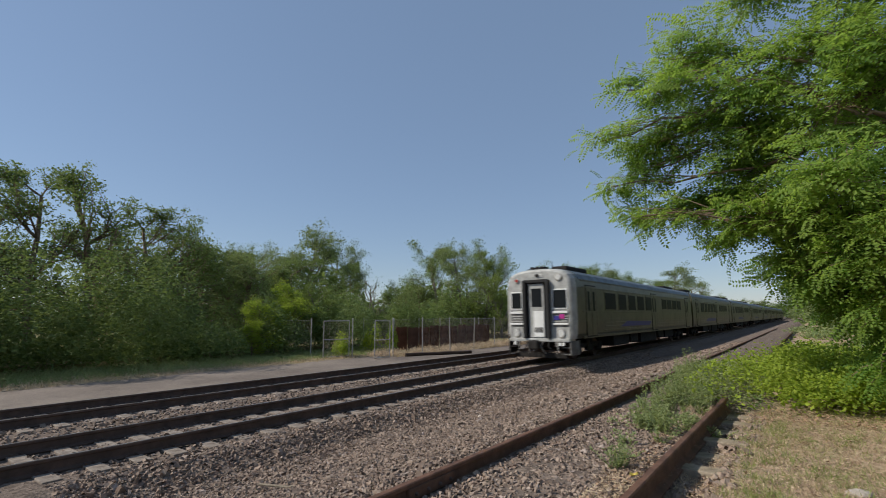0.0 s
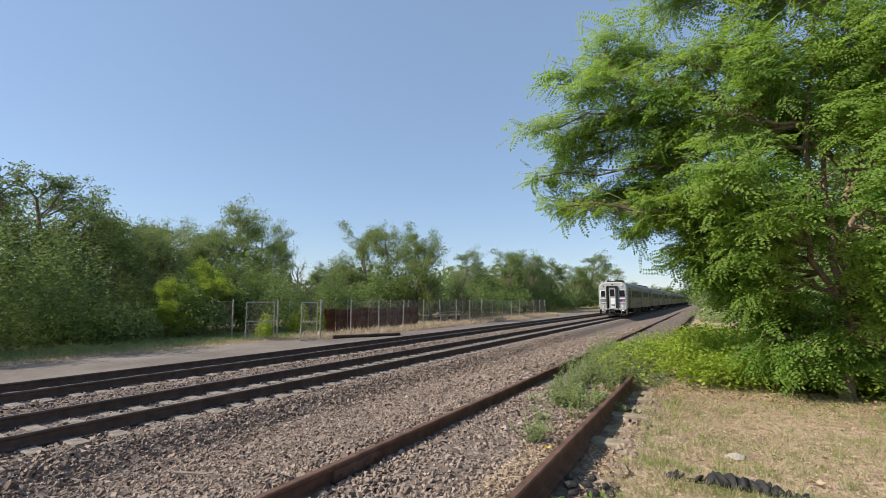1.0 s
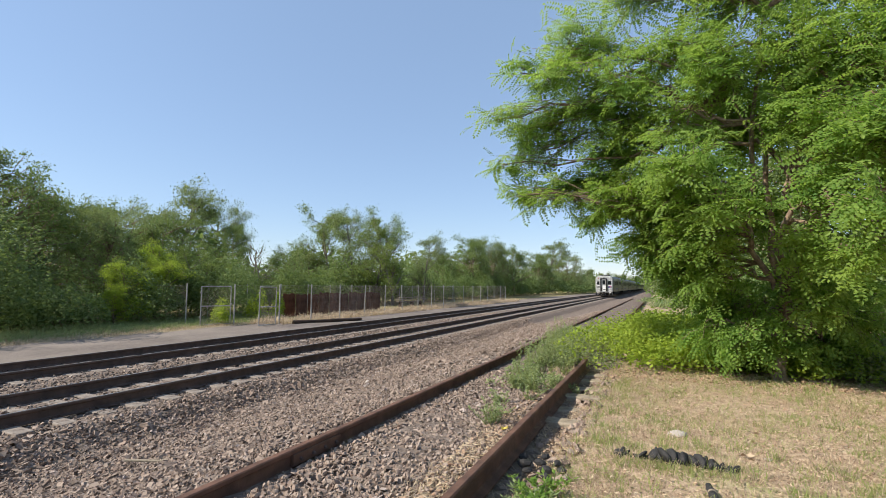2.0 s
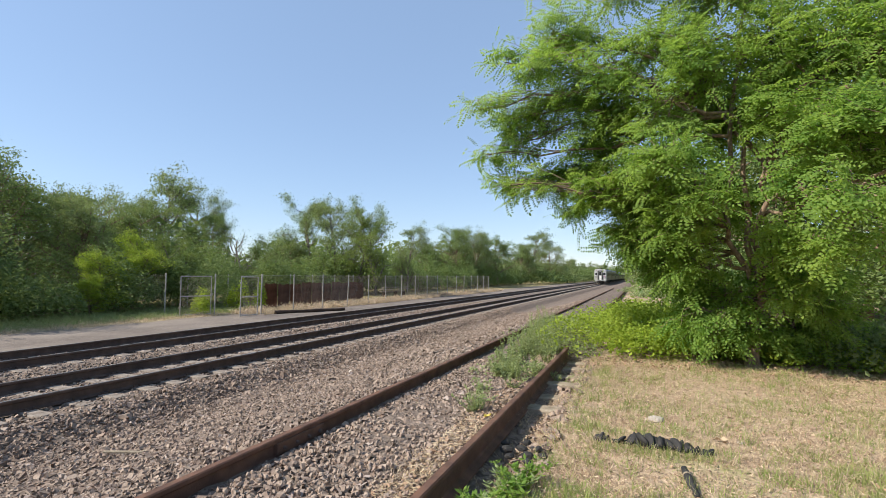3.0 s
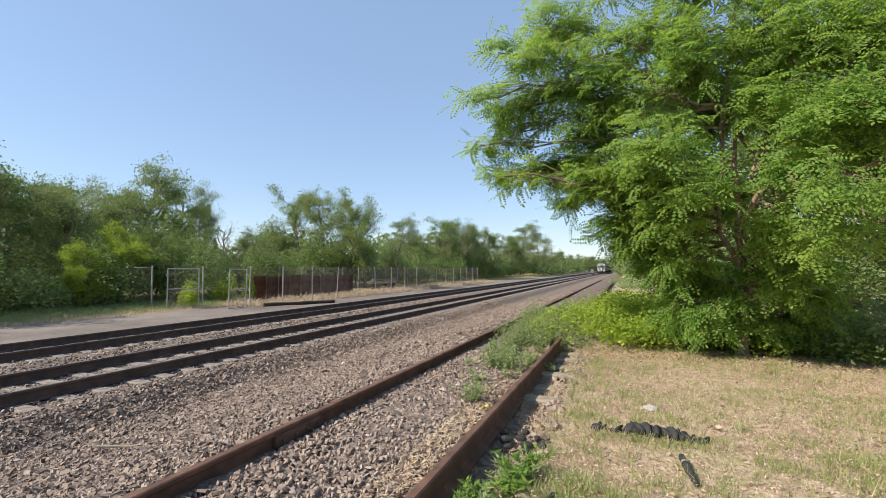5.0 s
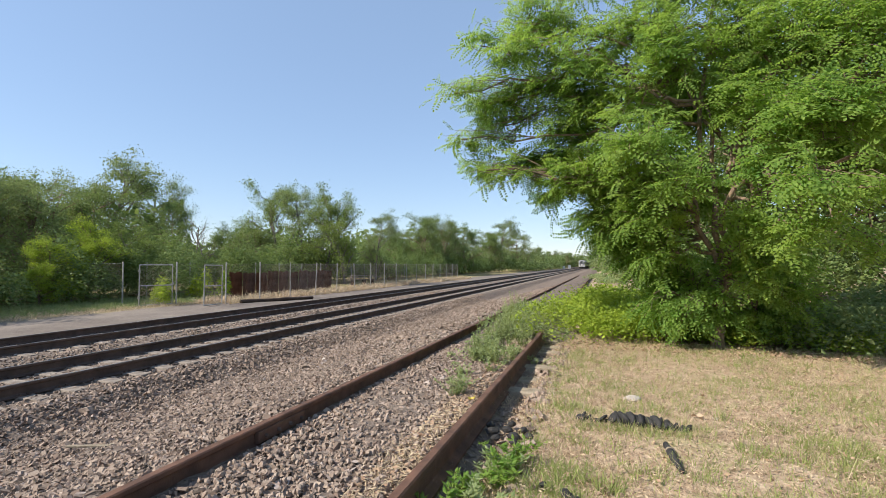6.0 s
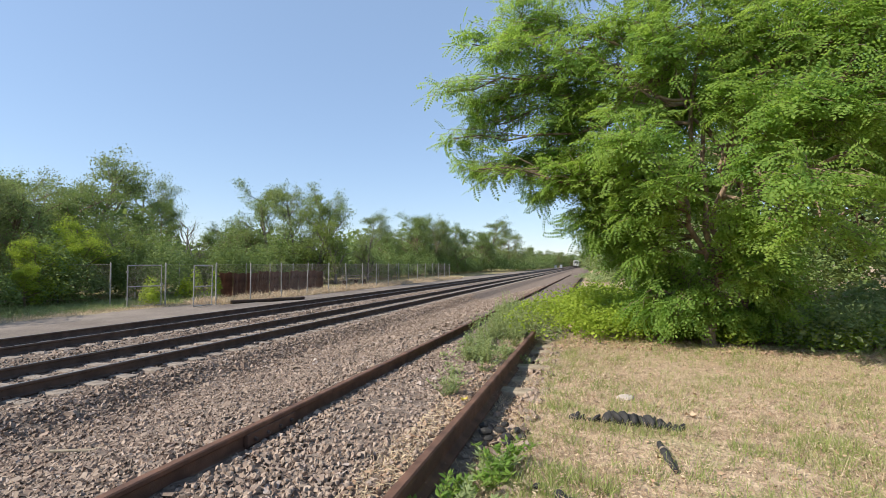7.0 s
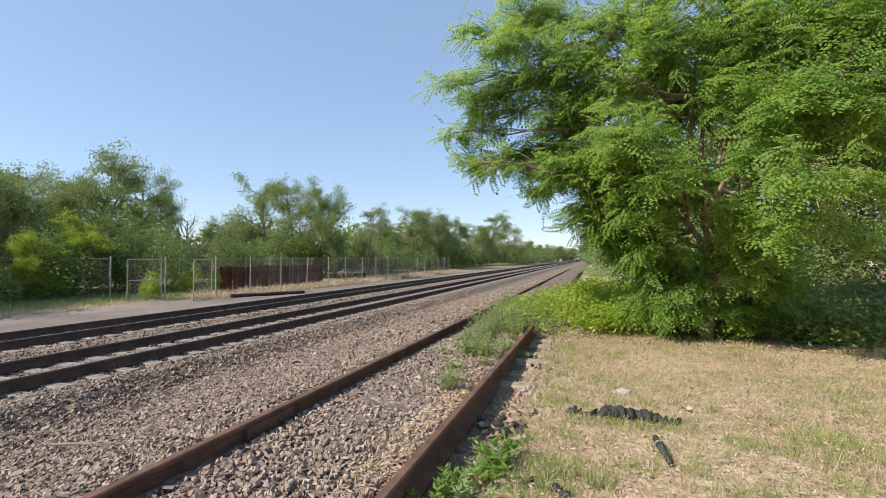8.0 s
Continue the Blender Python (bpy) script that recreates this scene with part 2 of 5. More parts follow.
def tubes(segments, sides=6):
    """Tapered limbs as one mesh: segments of (start, end, radius, radius). Gives verts and faces."""
    seg = np.array([(*a, *b, r, s) for a, b, r, s in segments], float)
    a, b = seg[:, 0:3], seg[:, 3:6]
    d = b - a
    d /= np.linalg.norm(d, axis=1)[:, None] + 1e-9
    ref = np.where(np.abs(d[:, 2:3]) > 0.9, np.array([[1.0, 0, 0]]), np.array([[0, 0, 1.0]]))
    s = np.cross(d, ref)
    s /= np.linalg.norm(s, axis=1)[:, None]
    u = np.cross(d, s)
    ang = np.arange(sides) * 2 * math.pi / sides
    ring = np.cos(ang)[None, :, None] * s[:, None, :] + np.sin(ang)[None, :, None] * u[:, None, :]
    va = a[:, None, :] + ring * seg[:, 6][:, None, None]
    vb = b[:, None, :] + ring * seg[:, 7][:, None, None]
    verts = np.concatenate([va, vb], 1).reshape(-1, 3)
    i = np.arange(sides)
    f = np.stack([i, (i + 1) % sides, (i + 1) % sides + sides, i + sides], 1)
    faces = (f[None] + (np.arange(len(seg)) * 2 * sides)[:, None, None]).reshape(-1, 4)
    return verts, faces


def unit(v):
    return v / (np.linalg.norm(v, axis=-1, keepdims=True) + 1e-9)


def blades(centre, way, side, length, width):
    """Leaf blades as folded diamonds. All arrays have n rows."""
    l, w = length[:, None] / 2, width[:, None] / 2
    fold = np.cross(way, side) * w * 0.35
    v = np.stack([centre - way * l, centre + side * w + fold, centre + way * l, centre - side * w + fold], 1).reshape(-1, 3)
    f = np.arange(len(centre) * 4).reshape(-1, 4)
    return v, f


def random_ways(rng, n, up=0.0):
    v = rng.normal(size=(n, 3))
    v[:, 2] += up
    return unit(v)


# ---- the lie of the land ----
PROFILE_X = [-400, -60, -24, -21.5, -20.5, -15.6, -15.0, -7.95, -7.7, -7.15, -6.5, -3.1, -2.2, -1.3, -0.95, -0.6, 2.5, 12, 60, 400]
PROFILE_Z = [0.5, -0.2, -0.45, -0.54, -0.58, -0.6, -0.62, -0.62, -0.63, -0.86, -0.81, 0.02, 0.05, 0.04, -0.1, -0.02, 0.02, 0.1, 0.3, 0.8]


def ground_z(x, y):
    """The height of the ground: one cross-section, with ballast drifted up to the siding's far rails."""
    drift = 0.075 * np.clip((np.asarray(y) - 9.0) / 6.0, 0, 1) * np.clip(1 - np.abs(np.asarray(x) + 1.9) / 2.2, 0, 1) ** 0.5
    return np.interp(x, PROFILE_X, PROFILE_Z) + drift


def build_ground():
    xs = np.unique(np.concatenate([np.linspace(-16, 10, 180), np.linspace(-60, -16, 60), np.linspace(10, 60, 26), [-1600, -800, -400, -200, -120, -80, 80, 120, 200, 400, 800, 1600]]))
    ys = np.unique(np.concatenate([np.linspace(-6, 14, 120), np.linspace(14, 60, 80), np.linspace(60, 380, 60), [-900, -300, -100, -50, -25, -12, 450, 600, 900, 1400, 2200]]))
    gx, gy = np.meshgrid(xs, ys)
    z = ground_z(gx, gy)
    rng = np.random.default_rng(2)
    near = (np.abs(gx) < 30) & (gy < 60)
    z = z + near * (0.018 * np.sin(gx * 2.3 + gy * 0.7) * np.sin(gy * 1.1) + rng.normal(0, 0.006, gx.shape))
    v = np.stack([gx, gy, z], -1).reshape(-1, 3)
    n, m = len(xs), len(ys)
    i = np.arange(m - 1)[:, None] * n + np.arange(n - 1)[None]
    f = np.stack([i, i + 1, i + n + 1, i + n], -1).reshape(-1, 4)
    ob = raw("ground", v, f, M_GROUND, smooth=True)
    return tagged(ob, "dry lawn, ballast and dirt road beside a railway line", "ground", kind="structure")


ground = build_ground()


# ---- railway tracks ----
def rail_outline(cx, base, tall=0.17):
    h, w, f = 0.036, 0.009, 0.07
    k = tall / 0.17
    half = [(f, 0), (f, 0.012), (w + 0.012, 0.03), (w, 0.045), (w, 0.118 * k), (h - 0.004, 0.132 * k), (h, 0.14 * k), (h, 0.162 * k), (h - 0.01, tall)]
    pts = half + [(-x, z) for x, z in reversed(half)]
    return [(cx + x, base + z) for x, z in pts]


def rail(name, cx, base, y0, y1, parent, material, tall=0.17, label=""):
    ob = part(name, sweep(bmesh.new(), rail_outline(cx, base, tall), y0, y1), material, parent, label)
    return ob


def sleeper_mesh(material, length=2.6, wide=0.23, deep=0.16):
    bm = box(bmesh.new(), -length / 2, length / 2, -wide / 2, wide / 2, -deep, 0, 0.012)
    for v in bm.verts:
        v.co.x += 0.012 * math.sin(v.co.y * 40 + v.co.z * 30)
    me = bpy.data.meshes.new("sleeper")
    bm.to_mesh(me)
    bm.free()
    me.materials.append(material)
    return me


def clip_mesh():
    bm = box(bmesh.new(), -0.09, 0.09, -0.1, 0.1, 0, 0.016, 0.004)
    for s in (-1, 1):
        for q in (-1, 1):
            box(bm, s * 0.078 - 0.014, s * 0.078 + 0.014, q * 0.05 - 0.014, q * 0.05 + 0.014, 0.014, 0.045)
    me = bpy.data.meshes.new("tie_plate")
    bm.to_mesh(me)
    bm.free()
    me.materials.append(M_RAIL)
    return me


SLEEPER, OLD_SLEEPER, PLATE = sleeper_mesh(M_TIE), sleeper_mesh(M_TIE_OLD, 2.5), clip_mesh()


def main_track(cx, label, sleepers):
    track = tagged(new("railway_track"), label, "railway track", "main line tracks", "structure")
    for s in (-1, 1):
        r = rail("rail", cx + s * 0.7525, -0.605, -30, 900, track, M_RAIL, 0.205)
        head = box(bmesh.new(), cx + s * 0.7525 - 0.022, cx + s * 0.7525 + 0.022, -30, 900, -0.4005, -0.3985)
        part("running_surface", head, M_SHINE, r, "worn bright steel strip")
    rng = random.Random(int(-cx * 10))
    for i in range(sleepers):
        y = 0.4 + i * 0.56 + rng.uniform(-0.03, 0.03)
        share("sleeper", SLEEPER, track, pose(cx + rng.uniform(-0.05, 0.05), y, -0.588 + rng.uniform(-0.006, 0.004), 0, 0, rng.uniform(-1, 1)))
    for i in range(70):
        for s in (-1, 1):
            share("tie_plate", PLATE, track, pose(cx + s * 0.7525, 0.4 + i * 0.56, -0.594))
    return track


NEAR_X, FAR_X = -9.38, -13.42
main_track(NEAR_X, "dark rusty rails on weathered grey sleepers in ballast", 260)
main_track(FAR_X, "dark rusty rails of the farther main line track in ballast", 220)


def siding():
    track = tagged(new("disused_siding"), "rust-brown rails of a disused siding sunk in ballast and weeds", "railway track", kind="structure")
    rail("rail", -2.63, 0.0, -12, 60, track, M_RUST, 0.18, "long rust-brown rail")
    rail("rail", -1.11, -0.03, -12, 9.22, track, M_RUST, 0.21, "rust-brown rail with a cut end")
    rail("rail", -1.11, -0.03, 19.0, 60, track, M_RUST, 0.2)
    for s in (-1, 1):
        side = -2.63 + s * 0.03
        bar = part("joint_bar", box(bmesh.new(), side - 0.022, side + 0.022, 3.06, 3.68, 0.045, 0.14, 0.008), M_RUST, track, "bolted joint bar across a rail joint")
        for k in range(4):
            y = 3.14 + k * 0.155
            part("bolt", rod(bmesh.new(), (side + s * 0.015, y, 0.09), (side + s * 0.05, y, 0.09), 0.017, 0.015, 6), M_RAIL, bar)
    rng = random.Random(5)
    for i in range(10):
        y = 5.55 + i * 0.66 + rng.uniform(-0.06, 0.06)
        sunk = -0.008 if i in (0, 2) else -0.035
        share("sleeper", OLD_SLEEPER, track, pose(-1.76 + rng.uniform(-0.12, 0.08), y, sunk + rng.uniform(-0.01, 0.008), 0, rng.uniform(-0.6, 0.6), rng.uniform(-4, 4)))
    return track


siding()


# ---- the train ----
CAR_LENGTH, CAR_GAP, CARS = 25.4, 0.7, 8


def car_outline(grow=0.0):
    """Half of the car's cross-section, from the sill up to the roof's crown, mirrored."""
    half = [(1.5, 0.98), (1.555, 1.15), (1.585, 1.6), (1.585, 2.85), (1.54, 3.2), (1.42, 3.46), (1.2, 3.63), (0.85, 3.74), (0.4, 3.79)]
    half = [(x + grow, z + grow * 0.5) for x, z in half]
    return half + [(-x, z) for x, z in reversed(half)]


def roof_outline():
    half = [(1.552, 3.2), (1.435, 3.475), (1.21, 3.647), (0.855, 3.757), (0.4, 3.808)]
    return half + [(-x, z) for x, z in reversed(half)]


def bogie(parent, cy):
    """A two-axle bogie: side frames, bolster, axles with flanged wheels."""
    bm = bmesh.new()
    for s in (-1, 1):
        box(bm, s * 1.0 - 0.07, s * 1.0 + 0.07, cy - 1.7, cy + 1.7, 0.5, 0.72, 0.03)
        box(bm, s * 1.0 - 0.1, s * 1.0 + 0.1, cy - 0.35, cy + 0.35, 0.34, 0.62, 0.03)
        for q in (-1.3, 1.3):
            box(bm, s * 1.0 - 0.11, s * 1.0 + 0.11, cy + q - 0.17, cy + q + 0.17, 0.3, 0.66, 0.03)
        rod(bm, (s * 1.0, cy - 0.2, 0.6), (s * 1.0, cy - 0.2, 1.0), 0.13, 0.13, 10)
        rod(bm, (s * 1.0, cy + 0.2, 0.6), (s * 1.0, cy + 0.2, 1.0), 0.13, 0.13, 10)
    box(bm, -1.0, 1.0, cy - 0.25, cy + 0.25, 0.55, 0.9, 0.03)
    truck = part("bogie", bm, M_UNDER, parent, "grimy black bogie")
    for q in (-1.3, 1.3):
        for s in (-1, 1):
            w = rod(bmesh.new(), (s * 0.70, cy + q, 0.44), (s * 0.83, cy + q, 0.44), 0.44, 0.43, 24)
            rod(w, (s * 0.67, cy + q, 0.44), (s * 0.70, cy + q, 0.44), 0.468, 0.468, 24)
            rod(w, (s * 0.83, cy + q, 0.44), (s * 0.87, cy + q, 0.44), 0.12, 0.1, 12)
            part("wheel", w, M_RAIL, truck, smooth=False)
        part("axle", rod(bmesh.new(), (-0.67, cy + q, 0.44), (0.67, cy + q, 0.44), 0.08, 0.08, 10), M_UNDER, truck)


def window(parent, s, y0, y1, z0=2.02, z1=2.72):
    x = s * 1.585
    bm = box(bmesh.new(), min(x, x + s * 0.018), max(x, x + s * 0.018), y0 - 0.04, y1 + 0.04, z0 - 0.04, z1 + 0.04, 0.006)
    w = part("window", bm, M_BODY, parent)
    part("pane", box(bmesh.new(), x + s * 0.019 - 0.004, x + s * 0.019 + 0.004, y0, y1, z0, z1, 0.003), M_GLASS, w)


def car_shell(cab):
    """A passenger car of steel toned for its shaded side; y runs away from its rear end, z from the rail head."""
    car = new("passenger_car")
    length = CAR_LENGTH
    front = 0.45 if cab else 0.0
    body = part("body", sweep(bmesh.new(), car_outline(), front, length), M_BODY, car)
    part("roof", sweep(bmesh.new(), roof_outline(), front + 0.3, length), M_ROOF, car, "blue-grey roof")
    for s in (-1, 1):
        for z, t in ((1.02, 0.05), (1.93, 0.025), (2.86, 0.03), (3.16, 0.025)):
            x = s * (1.565 if z < 1.5 else 1.585 if z < 3 else 1.545)
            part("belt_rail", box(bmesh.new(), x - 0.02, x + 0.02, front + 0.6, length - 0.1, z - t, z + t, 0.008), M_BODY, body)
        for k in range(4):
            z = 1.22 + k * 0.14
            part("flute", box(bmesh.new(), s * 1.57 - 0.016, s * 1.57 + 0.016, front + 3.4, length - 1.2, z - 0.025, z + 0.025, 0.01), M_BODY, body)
        # windows in two rows with the doors between
        y = 4.0
        for wide in (1.6, 1.25, 1.25, 1.25, 1.25):
            window(car, s, y, y + wide)
            y += wide + 0.5
        for k in range(4):
            window(car, s, 15.4 + k * 1.55, 15.4 + k * 1.55 + 1.2, 2.12, 2.68)
        for y0 in (1.45, 12.6, 22.9):
            bm = box(bmesh.new(), s * 1.585 - 0.012, s * 1.585 + 0.012, y0, y0 + 1.3, 1.02, 2.98, 0.004)
            rec = part("door", bm, M_BLACK, car, "dark recessed sliding door")
            for q in (0.04, 0.67):
                part("leaf", box(bmesh.new(), s * 1.594 - 0.01, s * 1.594 + 0.01, y0 + q, y0 + q + 0.59, 1.06, 2.93, 0.006), M_BODY, rec)
                part("pane", box(bmesh.new(), s * 1.604 - 0.004, s * 1.604 + 0.004, y0 + q + 0.16, y0 + q + 0.43, 1.95, 2.7, 0.004), M_GLASS, rec)
        mark = bmesh.new()
        v = [mark.verts.new((s * 1.592, yy, zz)) for yy, zz in ((6.2, 1.32), (12.0, 1.32), (12.3, 1.5), (7.4, 1.54))]
        mark.faces.new(v)
        e = bmesh.ops.extrude_face_region(mark, geom=mark.faces[:])
        bmesh.ops.translate(mark, verts=[g for g in e["geom"] if isinstance(g, bmesh.types.BMVert)], vec=(s * 0.006, 0, 0))
        part("side_emblem", mark, M_BLUE, car, "blue slanted stripe emblem")
        for y0, y1, z0 in ((5.6, 8.2, 0.42), (8.6, 10.0, 0.5), (10.6, 14.2, 0.38), (14.8, 16.2, 0.55), (16.6, 19.0, 0.45)):
            part("equipment_box", box(bmesh.new(), min(s * 0.55, s * 1.38), max(s * 0.55, s * 1.38), y0, y1, z0, 0.98, 0.03), M_UNDER, car)
    for cy in (3.1, length - 3.1):
        bogie(car, cy)
    units = bmesh.new()
    box(units, 0.0, 0.78, 1.5, 4.0, 3.66, 4.02, 0.09)
    part("roof_unit", units, M_UNDER, car, "dark roof-mounted cooling unit")
    part("roof_unit", box(bmesh.new(), -0.75, 0.75, length - 5.0, length - 2.2, 3.72, 3.98, 0.09), M_UNDER, car)
    link = bmesh.new()
    box(link, -0.6, 0.6, length - 0.05, length + CAR_GAP / 2 + 0.02, 1.1, 3.25, 0.06)
    if not cab:
        box(link, -0.6, 0.6, -CAR_GAP / 2 - 0.02, 0.05, 1.1, 3.25, 0.06)
    part("gangway", link, M_BLACK, car, "black rubber gangway bellows")
    return car


def cab_end(car):
    """The flat driving end: rounded shell, recessed door, windows, ribbed panels, lamps, coupler and steps."""
    bm = bmesh.new()
    outer = car_outline()
    rings = []
    for y, k in ((0.45, 1.0), (0.16, 0.985), (0.05, 0.955), (0.0, 0.9)):
        rings.append([bm.verts.new((x * k, y, 2.2 + (z - 2.2) * (k if z > 2.2 else 1.0))) for x, z in outer])
    n = len(outer)
    for a, b in zip(rings, rings[1:]):
        for i in range(n):
            bm.faces.new((a[i], a[(i + 1) % n], b[(i + 1) % n], b[i]))
    bm.faces.new(rings[-1])
    bmesh.ops.recalc_face_normals(bm, faces=bm.faces)
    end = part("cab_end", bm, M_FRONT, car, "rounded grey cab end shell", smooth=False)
    # door pocket with deep posts on either side
    part("door_pocket", box(bmesh.new(), -0.62, 0.5, -0.012, 0.02, 1.0, 3.12, 0.01), M_UNDER, car)
    for x0, x1 in ((-0.68, -0.52), (0.42, 0.58)):
        post = box(bmesh.new(), x0, x1, -0.2, 0.0, 1.0, 3.16, 0.03)
        part("collision_post", post, M_BLACK, car, "dark corner post beside the end door")
    part("door_header", box(bmesh.new(), -0.62, 0.52, -0.16, 0.0, 3.06, 3.2, 0.03), M_BLACK, car)
    door = part("end_door", box(bmesh.new(), -0.42, 0.3, -0.05, -0.012, 1.02, 3.02, 0.012), M_FRONT, car)
    part("lower_panel", box(bmesh.new(), -0.2, 0.28, -0.075, -0.05, 1.05, 1.95, 0.008), M_PANEL, door, "white lower door panel")
    part("pane", box(bmesh.new(), -0.3, 0.2, -0.062, -0.05, 2.1, 2.82, 0.006), M_GLASS, door)
    for k in range(4):
        part("number_bar", box(bmesh.new(), -0.15 + k * 0.1, -0.08 + k * 0.1, -0.081, -0.075, 1.2, 1.38), M_UNDER, door)
    for x0, x1, z0, z1 in ((-1.28, -0.82, 2.06, 2.66), (0.72, 1.3, 2.06, 2.72)):
        w = part("cab_window", box(bmesh.new(), x0 - 0.05, x1 + 0.05, -0.025, 0.01, z0 - 0.05, z1 + 0.05, 0.02), M_PANEL, car)
        part("pane", box(bmesh.new(), x0, x1, -0.035, -0.02, z0, z1, 0.02), M_GLASS, w)
    for x0, x1 in ((-1.36, -0.72), (0.64, 1.36)):
        for z, t in ((1.46, 0.07), (1.86, 0.09)):
            part("buffer_strip", box(bmesh.new(), x0, x1, -0.07, 0.0, z, z + t, 0.02), M_PANEL, car)
        pocket = box(bmesh.new(), x0 + 0.02, x1 - 0.02, -0.016, 0.0, 1.4, 1.98, 0.01)
        part("panel", pocket, M_GRIME, car, "grimy grey recessed panel")
        for k in range(3):
            z = 1.575 + k * 0.085
            part("rib", box(bmesh.new(), x0 + 0.05, x1 - 0.05, -0.034, -0.014, z, z + 0.035, 0.008), M_FRONT, car)
    stripe = box(bmesh.new(), 0.72, 0.98, -0.052, -0.03, 1.63, 1.78, 0.004)
    part("emblem", stripe, M_BLUE, car)
    part("emblem", box(bmesh.new(), 0.98, 1.2, -0.052, -0.03, 1.68, 1.83, 0.004), M_MAGENTA, car)
    for x, z, r, mat in ((-1.08, 1.18, 0.15, M_LENS), (1.02, 1.18, 0.15, M_LENS), (-1.0, 3.2, 0.09, M_RED_LENS), (0.98, 3.28, 0.15, M_LENS)):
        ring = rod(bmesh.new(), (x, 0.0, z), (x, -0.05, z), r + 0.035, r + 0.02, 20)
        lamp = part("lamp", ring, M_STEEL, car)
        part("lens", rod(bmesh.new(), (x, -0.03, z), (x, -0.062, z), r, r * 0.8, 20), mat, lamp)
    part("headlight", rod(bmesh.new(), (0, 0.02, 3.42), (0, -0.05, 3.42), 0.1, 0.09, 16), M_UNDER, car)
    box_bm = box(bmesh.new(), -0.28, 0.28, -0.02, 0.1, 3.3, 3.5, 0.03)
    part("destination_box", box_bm, M_FRONT, car)
    # end sill, footboards and draw gear
    part("end_sill", box(bmesh.new(), -1.42, 1.42, -0.12, 0.5, 0.86, 1.0, 0.03), M_FRONT, car)
    gear = box(bmesh.new(), -0.16, 0.16, -0.55, 0.4, 0.62, 0.88, 0.05)
    box(gear, -0.24, 0.24, -0.72, -0.5, 0.56, 0.94, 0.06)
    part("coupler", gear, M_UNDER, car, "black knuckle coupler")
    rng = random.Random(3)
    for k in range(7):
        x = -0.95 + k * 0.3
        hose = bmesh.new()
        last = Vector((x, -0.12, 0.86))
        for i in range(5):
            nxt = Vector((x + 0.09 * math.sin(i * 0.9 + k), -0.14 - 0.06 * math.sin(i * 0.8), 0.86 - 0.1 * (i + 1)))
            rod(hose, last, nxt, 0.022, 0.022, 6)
            last = nxt
        part("brake_hose", hose, M_BLACK if k % 2 else M_STEEL, car)
    for x in (-1.12, 0.98, 1.14):
        sock = box(bmesh.new(), x - 0.06, x + 0.06, -0.16, -0.1, 0.7, 0.84, 0.01)
        part("jumper_socket", sock, M_PANEL, car, "pale jumper cable socket")
    for s in (-1, 1):
        step = bmesh.new()
        for z in (0.32, 0.6):
            box(step, min(s * 1.05, s * 1.45), max(s * 1.05, s * 1.45), -0.05, 0.35, z, z + 0.04, 0.01)
        box(step, min(s * 1.4, s * 1.46), max(s * 1.4, s * 1.46), -0.08, 0.9, 0.3, 0.9, 0.015)
        part("step", step, M_GRIME if s > 0 else M_UNDER, car)
        rail_bm = rod(bmesh.new(), (s * 1.44, -0.1, 1.05), (s * 1.44, -0.1, 1.95), 0.016, 0.016, 6)
        part("grab_rail", rail_bm, M_STEEL, car)
    part("pilot", box(bmesh.new(), -1.2, 1.2, 0.1, 0.16, 0.16, 0.4, 0.02), M_UNDER, car)
    tophat = bmesh.new()
    for x in (-0.5, -0.25, 0.0):
        rod(tophat, (x, 0.5, 3.86), (x + 0.05, 1.0, 3.9), 0.09, 0.05, 10)
    box(tophat, -0.7, 0.2, 0.5, 1.2, 3.7, 3.85, 0.04)
    part("horn", tophat, M_UNDER, car, "dark roof horn cluster")
    part("antenna", rod(bmesh.new(), (0.45, 0.6, 3.75), (0.47, 0.62, 4.15), 0.02, 0.012, 6), M_UNDER, car)
    return car


def to_gauge(car):
    """Brings the car's storey heights (sill, windows, eaves, roof) to their true heights over the rail."""
    low, high = (0.0, 1.0, 2.4, 3.2, 3.45, 3.8, 4.2), (0.0, 1.0, 2.74, 3.58, 3.78, 4.08, 4.46)
    for ob in car.children_recursive:
        for v in ob.data.vertices:
            v.co.z = float(np.interp(v.co.z, low, high))
            v.co.x *= 1.02
    return car


TRAIN = [tagged(to_gauge(cab_end(car_shell(True))), "grey steel cab car with flat driving end, tinted windows", "train car", "train")]
second = tagged(to_gauge(car_shell(False)), "stainless steel passenger coach toned olive for shade, with dark tinted windows", "train car", "train")
TRAIN.append(second)
for _ in range(CARS - 2):
    TRAIN.append(copy_thing(second, Matrix()))


# ---- fence, gates and what stands by the dirt road ----
FENCE_BASE = -0.6


def wire_net(width, height, step=0.11, r=0.0024):
    """Diagonal wires of a chain-link panel in the plane y = 0, from x = 0."""
    seg = []
    k = -height
    while k < width:
        for flip in (False, True):
            a, b = max(k, 0.0), min(k + height, width)
            if b - a > 0.03:
                z0, z1 = a - k, b - k
                if flip:
                    z0, z1 = height - z0, height - z1
                seg.append(((a, 0.004 if flip else -0.004, z0), (b, 0.004 if flip else -0.004, z1), r, r))
        k += step
    return tubes(seg, 3)


NET_V, NET_F = wire_net(3.0, 1.95)


